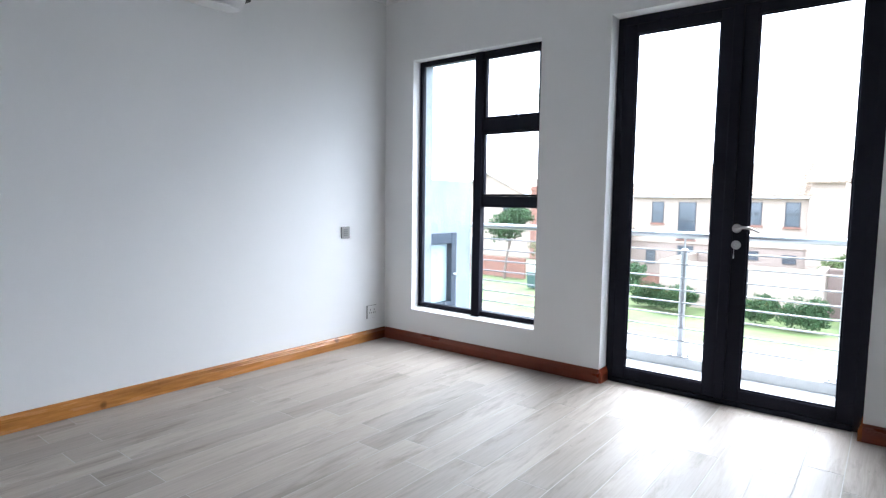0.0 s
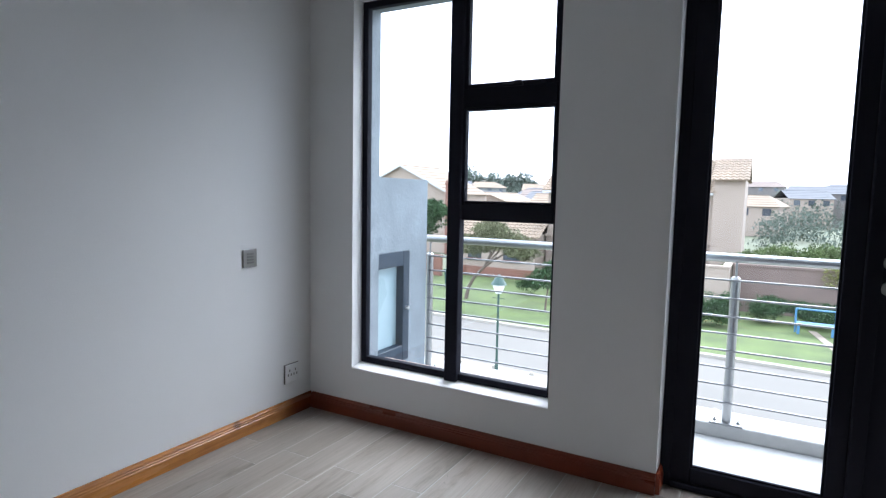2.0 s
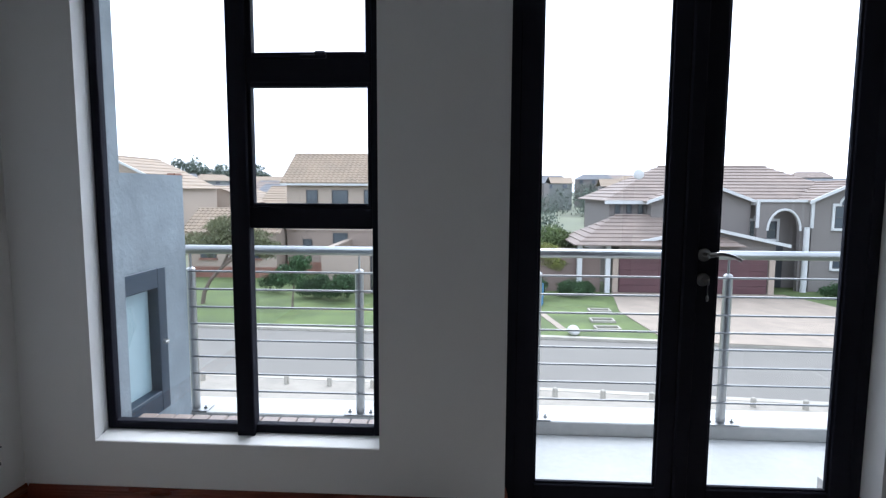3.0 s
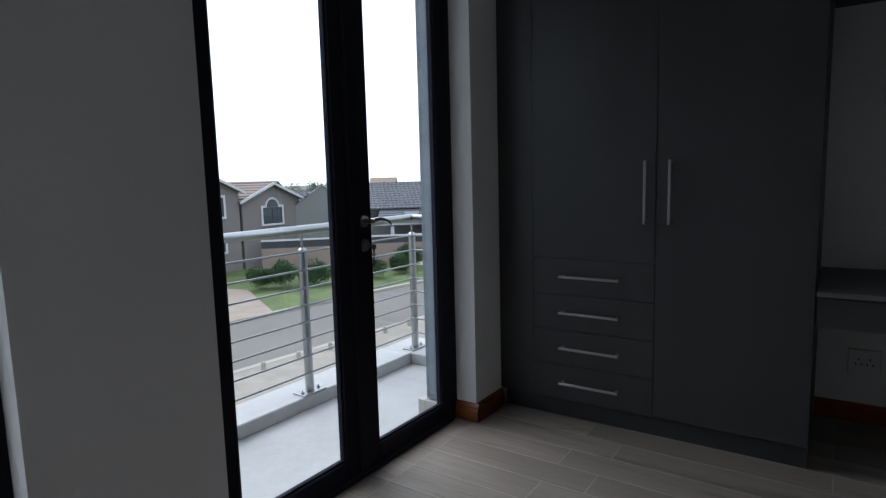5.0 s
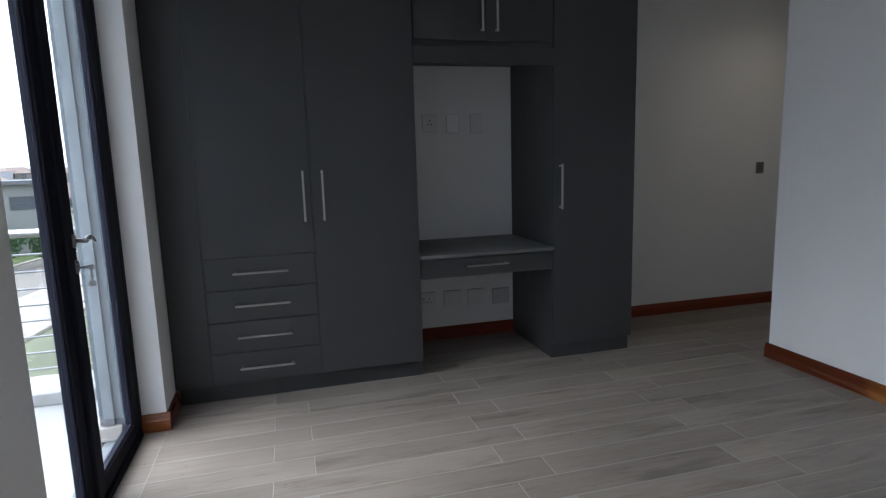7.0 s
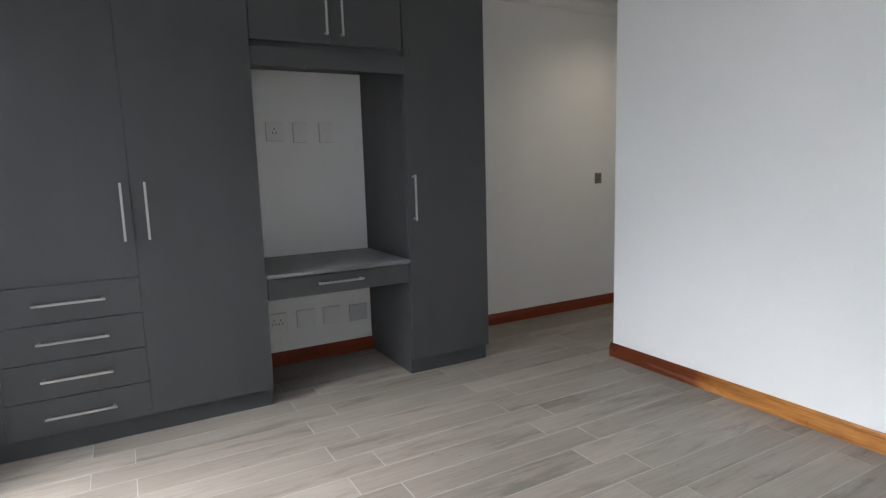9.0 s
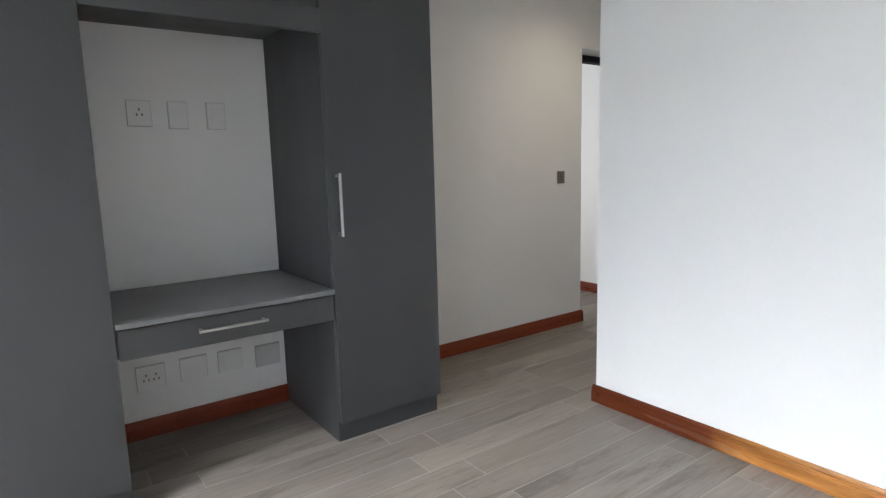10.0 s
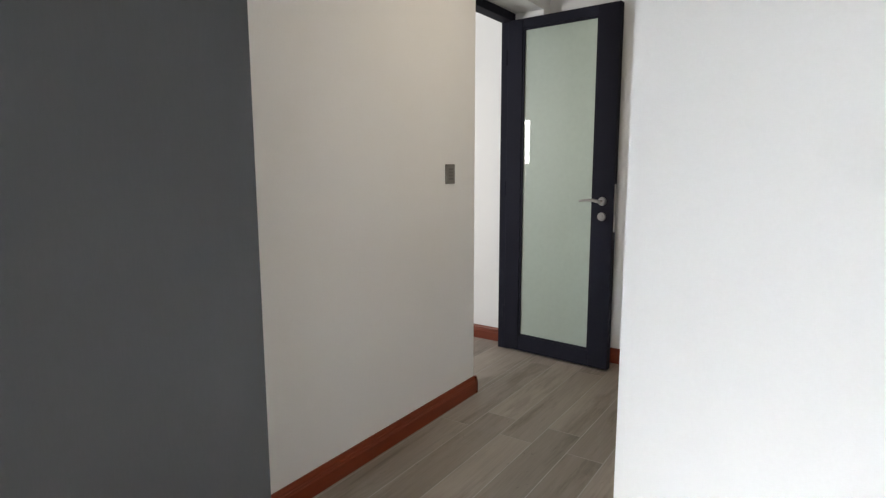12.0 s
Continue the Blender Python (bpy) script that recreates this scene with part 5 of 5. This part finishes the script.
house_window(hd, 2.6, 4.2, 1.2, 2.5, 3.3, bars=2, sill=False)
part("solar_panel", put_slope(bmesh.new(), (5.9, -0.9, 2.62), (7.9, -0.9, 2.62), (7.9, 0.4, 3.18), (5.9, 0.4, 3.18), 1), M_PANE, hd, "dark solar panel")
part("boundary_wall", boxes((-4.0, 11.0, -3.4, -3.25, 0, 1.3)), M_PINK, hd)
part("boundary_rail", boxes((-4.0, 11.0, -3.42, -3.24, 1.75, 1.85)), M_TRIM, hd)
part("boundary_fill", boxes((-4.0, 11.0, -3.36, -3.3, 1.3, 1.75)), M_WINF, hd)
he = thing("house", (43, 20.5, LZ), "modern flat-roofed grey house", "house", local=True, turn=-62)
part("wall", boxes((-9, 7, 0, 9, -0.1, 4.7)), M_GREYH, he)
part("roof", boxes((-9.4, 7.4, -0.5, 9.4, 4.7, 4.95)), M_ROOF_G, he)
part("wall", boxes((-6, 3, -2.5, 0, -0.1, 2.9)), M_BEIGE, he)
house_window(he, -8.0, -6.2, 0, 3.0, 3.9, sill=False)
house_window(he, 4.0, 6.0, 0, 3.0, 3.9, sill=False)
part("carport", boxes((-5.4, 2.4, -2.55, -2.45, 0, 2.1)), M_GARAGE, he)
for i, (x, y) in enumerate(((38.5, 15.5), (41, 13.5), (36.5, 18.5), (44, 10))):
    bush((x, y, LZ), (2.2, 1.4, 1.5), 2200, 0.11, M_LEAF_D, 80 + i, "dark green garden hedge", "hedge", "hedge")

# ---- distance ----
far_mat = [M_BEIGE, M_GREYH, M_TAUPE]
far_roof = [M_ROOF_T, M_ROOF_B, M_ROOF_G]
fr = random.Random(11)
for i in range(84):
    a = radians(fr.uniform(-75, 42))
    d = fr.uniform(85, 210)
    x, y = d * math.sin(-a), d * math.cos(a)
    top = 1.9 + (d - 95) / 115 * 5.2 + fr.uniform(-0.4, 0.4)
    if a < radians(-32):
        top -= 4.2
    w = fr.uniform(8, 15)
    f = thing("house", (x, y, GZ), "distant suburban house on the rise", "house", "distant houses", local=True, turn=math.degrees(a) + fr.uniform(-25, 25))
    hgt = top - GZ
    part("wall", boxes((-w / 2, w / 2, 0, 8, -0.1, hgt - 1.6)), far_mat[i % 3], f)
    part("roof", gable_x(-w / 2, w / 2, 0, 8, hgt - 1.6, hgt, 5, hip=fr.choice((0, 2.5))), far_roof[fr.randrange(3)], f)
    for k in range(3):
        wx = -w / 2 + w * (k + 0.5) / 3
        part("window", boxes((wx - 0.6, wx + 0.6, -0.06, -0.005, hgt - 3.1, hgt - 2.0)), M_PANE, f)
v, f = [], []
wood = random.Random(5)
for i in range(320):
    a = radians(wood.uniform(-80, 45))
    d = wood.uniform(70, 240)
    c = (d * math.sin(-a), d * math.cos(a), GZ + 1.9 + (d - 70) / 170 * 6.4)
    if a < radians(-32):
        c = (c[0], c[1], c[2] - 3.2)
    s = wood.uniform(1.6, 3.4)
    n, size = (620, 0.2) if d < 125 else (260, 0.32)
    vv, ff = leaf_cloud(n, [(c, (s * 1.4, s * 1.4, s)), ((c[0], c[1], c[2] - 1.6), (s * 1.6, s * 1.6, s * 1.2)), ((c[0], c[1], c[2] - 3.2), (s * 1.5, s * 1.5, s * 1.2))], size, i)
    b = len(v)
    v += vv
    f += [tuple(b + k for k in q) for q in ff]
for a0, h in ((27.5, 7.0), (26.2, 7.6), (24.0, 5.2), (22.3, 5.0), (21.0, 5.6), (29.0, 4.4)):
    d = 190
    c = (-d * math.sin(radians(a0)), d * math.cos(radians(a0)), 3.8 + h * 0.5)
    vv, ff = leaf_cloud(1100, [(c, (3.6, 3.6, h * 0.55)), ((c[0] + 3, c[1], c[2] - 2), (3, 3, h * 0.4))], 0.42, int(a0 * 10))
    b = len(v)
    v += vv
    f += [tuple(b + k for k in q) for q in ff]
woods = new("far_trees", stuff_mesh("far_trees", v, f, M_FAR))
tagged(woods, "distant grey-green trees along the horizon, haze put into their colour", "trees", kind="stuff")

# ---- floor of porcelain planks ----
floor = thing("floor", (2.0, -2.5, 0), "grey wood-look porcelain plank floor with pale grout", "floor", kind="structure")
part("grout_bed", boxes((0, XB, YE, 0, -0.1, -0.0007), (XD, XD + 0.001, YE, YE + 0.001, -0.1, -0.09), (DOOR[0], DOOR[1], 0, 0.14, -0.1, -0.0007), (XB, 8.4, YE, -3.4, -0.1, -0.0007)), M_GROUT, floor)
PW, PLN, GAP = 0.158, 0.955, 0.0032
full = mesh_from("plank", boxes((-(PW - GAP) / 2, (PW - GAP) / 2, -(PLN - GAP) / 2, (PLN - GAP) / 2, -0.008, 0.0), bevel=0.0012), M_PLANK)
cut = {}


def plank(x0, x1, y0, y1):
    w, l = round(x1 - x0, 4), round(y1 - y0, 4)
    if w < 0.012 or l < 0.012:
        return
    if abs(w - PW) < 1e-3 and abs(l - PLN) < 1e-3:
        me = full
    else:
        key = (w, l)
        if key not in cut:
            cut[key] = mesh_from("plank", boxes((-(w - GAP) / 2, (w - GAP) / 2, -(l - GAP) / 2, (l - GAP) / 2, -0.008, 0.0), bevel=0.0012), M_PLANK)
        me = cut[key]
    ob = new("plank", me)
    ob.location = Vector(((x0 + x1) / 2, (y0 + y1) / 2, 0)) - floor.location
    ob.parent = floor


for i in range(-18, 12):
    x0, x1 = 2.825 + PW * i, 2.825 + PW * (i + 1)
    joint = -0.516 if i % 2 == 0 else -0.690
    for j in range(-2, 7):
        ya, yb = joint - PLN * (j + 1), joint - PLN * j
        a, b = max(x0, 0), min(x1, XB)
        lo, hi = max(ya, YE), min(yb, 0.0)
        if hi - lo <= 0 or b - a <= 0:
            continue
        if hi <= YD and b <= XD:
            continue
        if lo < YD < hi and b <= XD:
            lo = YD
        if hi <= YD and a < XD < b:
            a = XD
        plank(a, b, lo, hi)
for i in range(-6, 4):
    x0, x1 = 2.825 + PW * i, 2.825 + PW * (i + 1)
    a, b = max(x0, DOOR[0]), min(x1, DOOR[1])
    if b - a > 0:
        plank(a, b, 0.0, 0.13)
for i in range(9, 20):
    x0, x1 = max(2.825 + PW * i, XB), 2.825 + PW * (i + 1)
    for j in range(3):
        ya = YE + 0.0 + PLN * j - (0.17 if i % 2 else 0)
        plank(x0, x1, max(ya, YE), min(ya + PLN, -3.4))
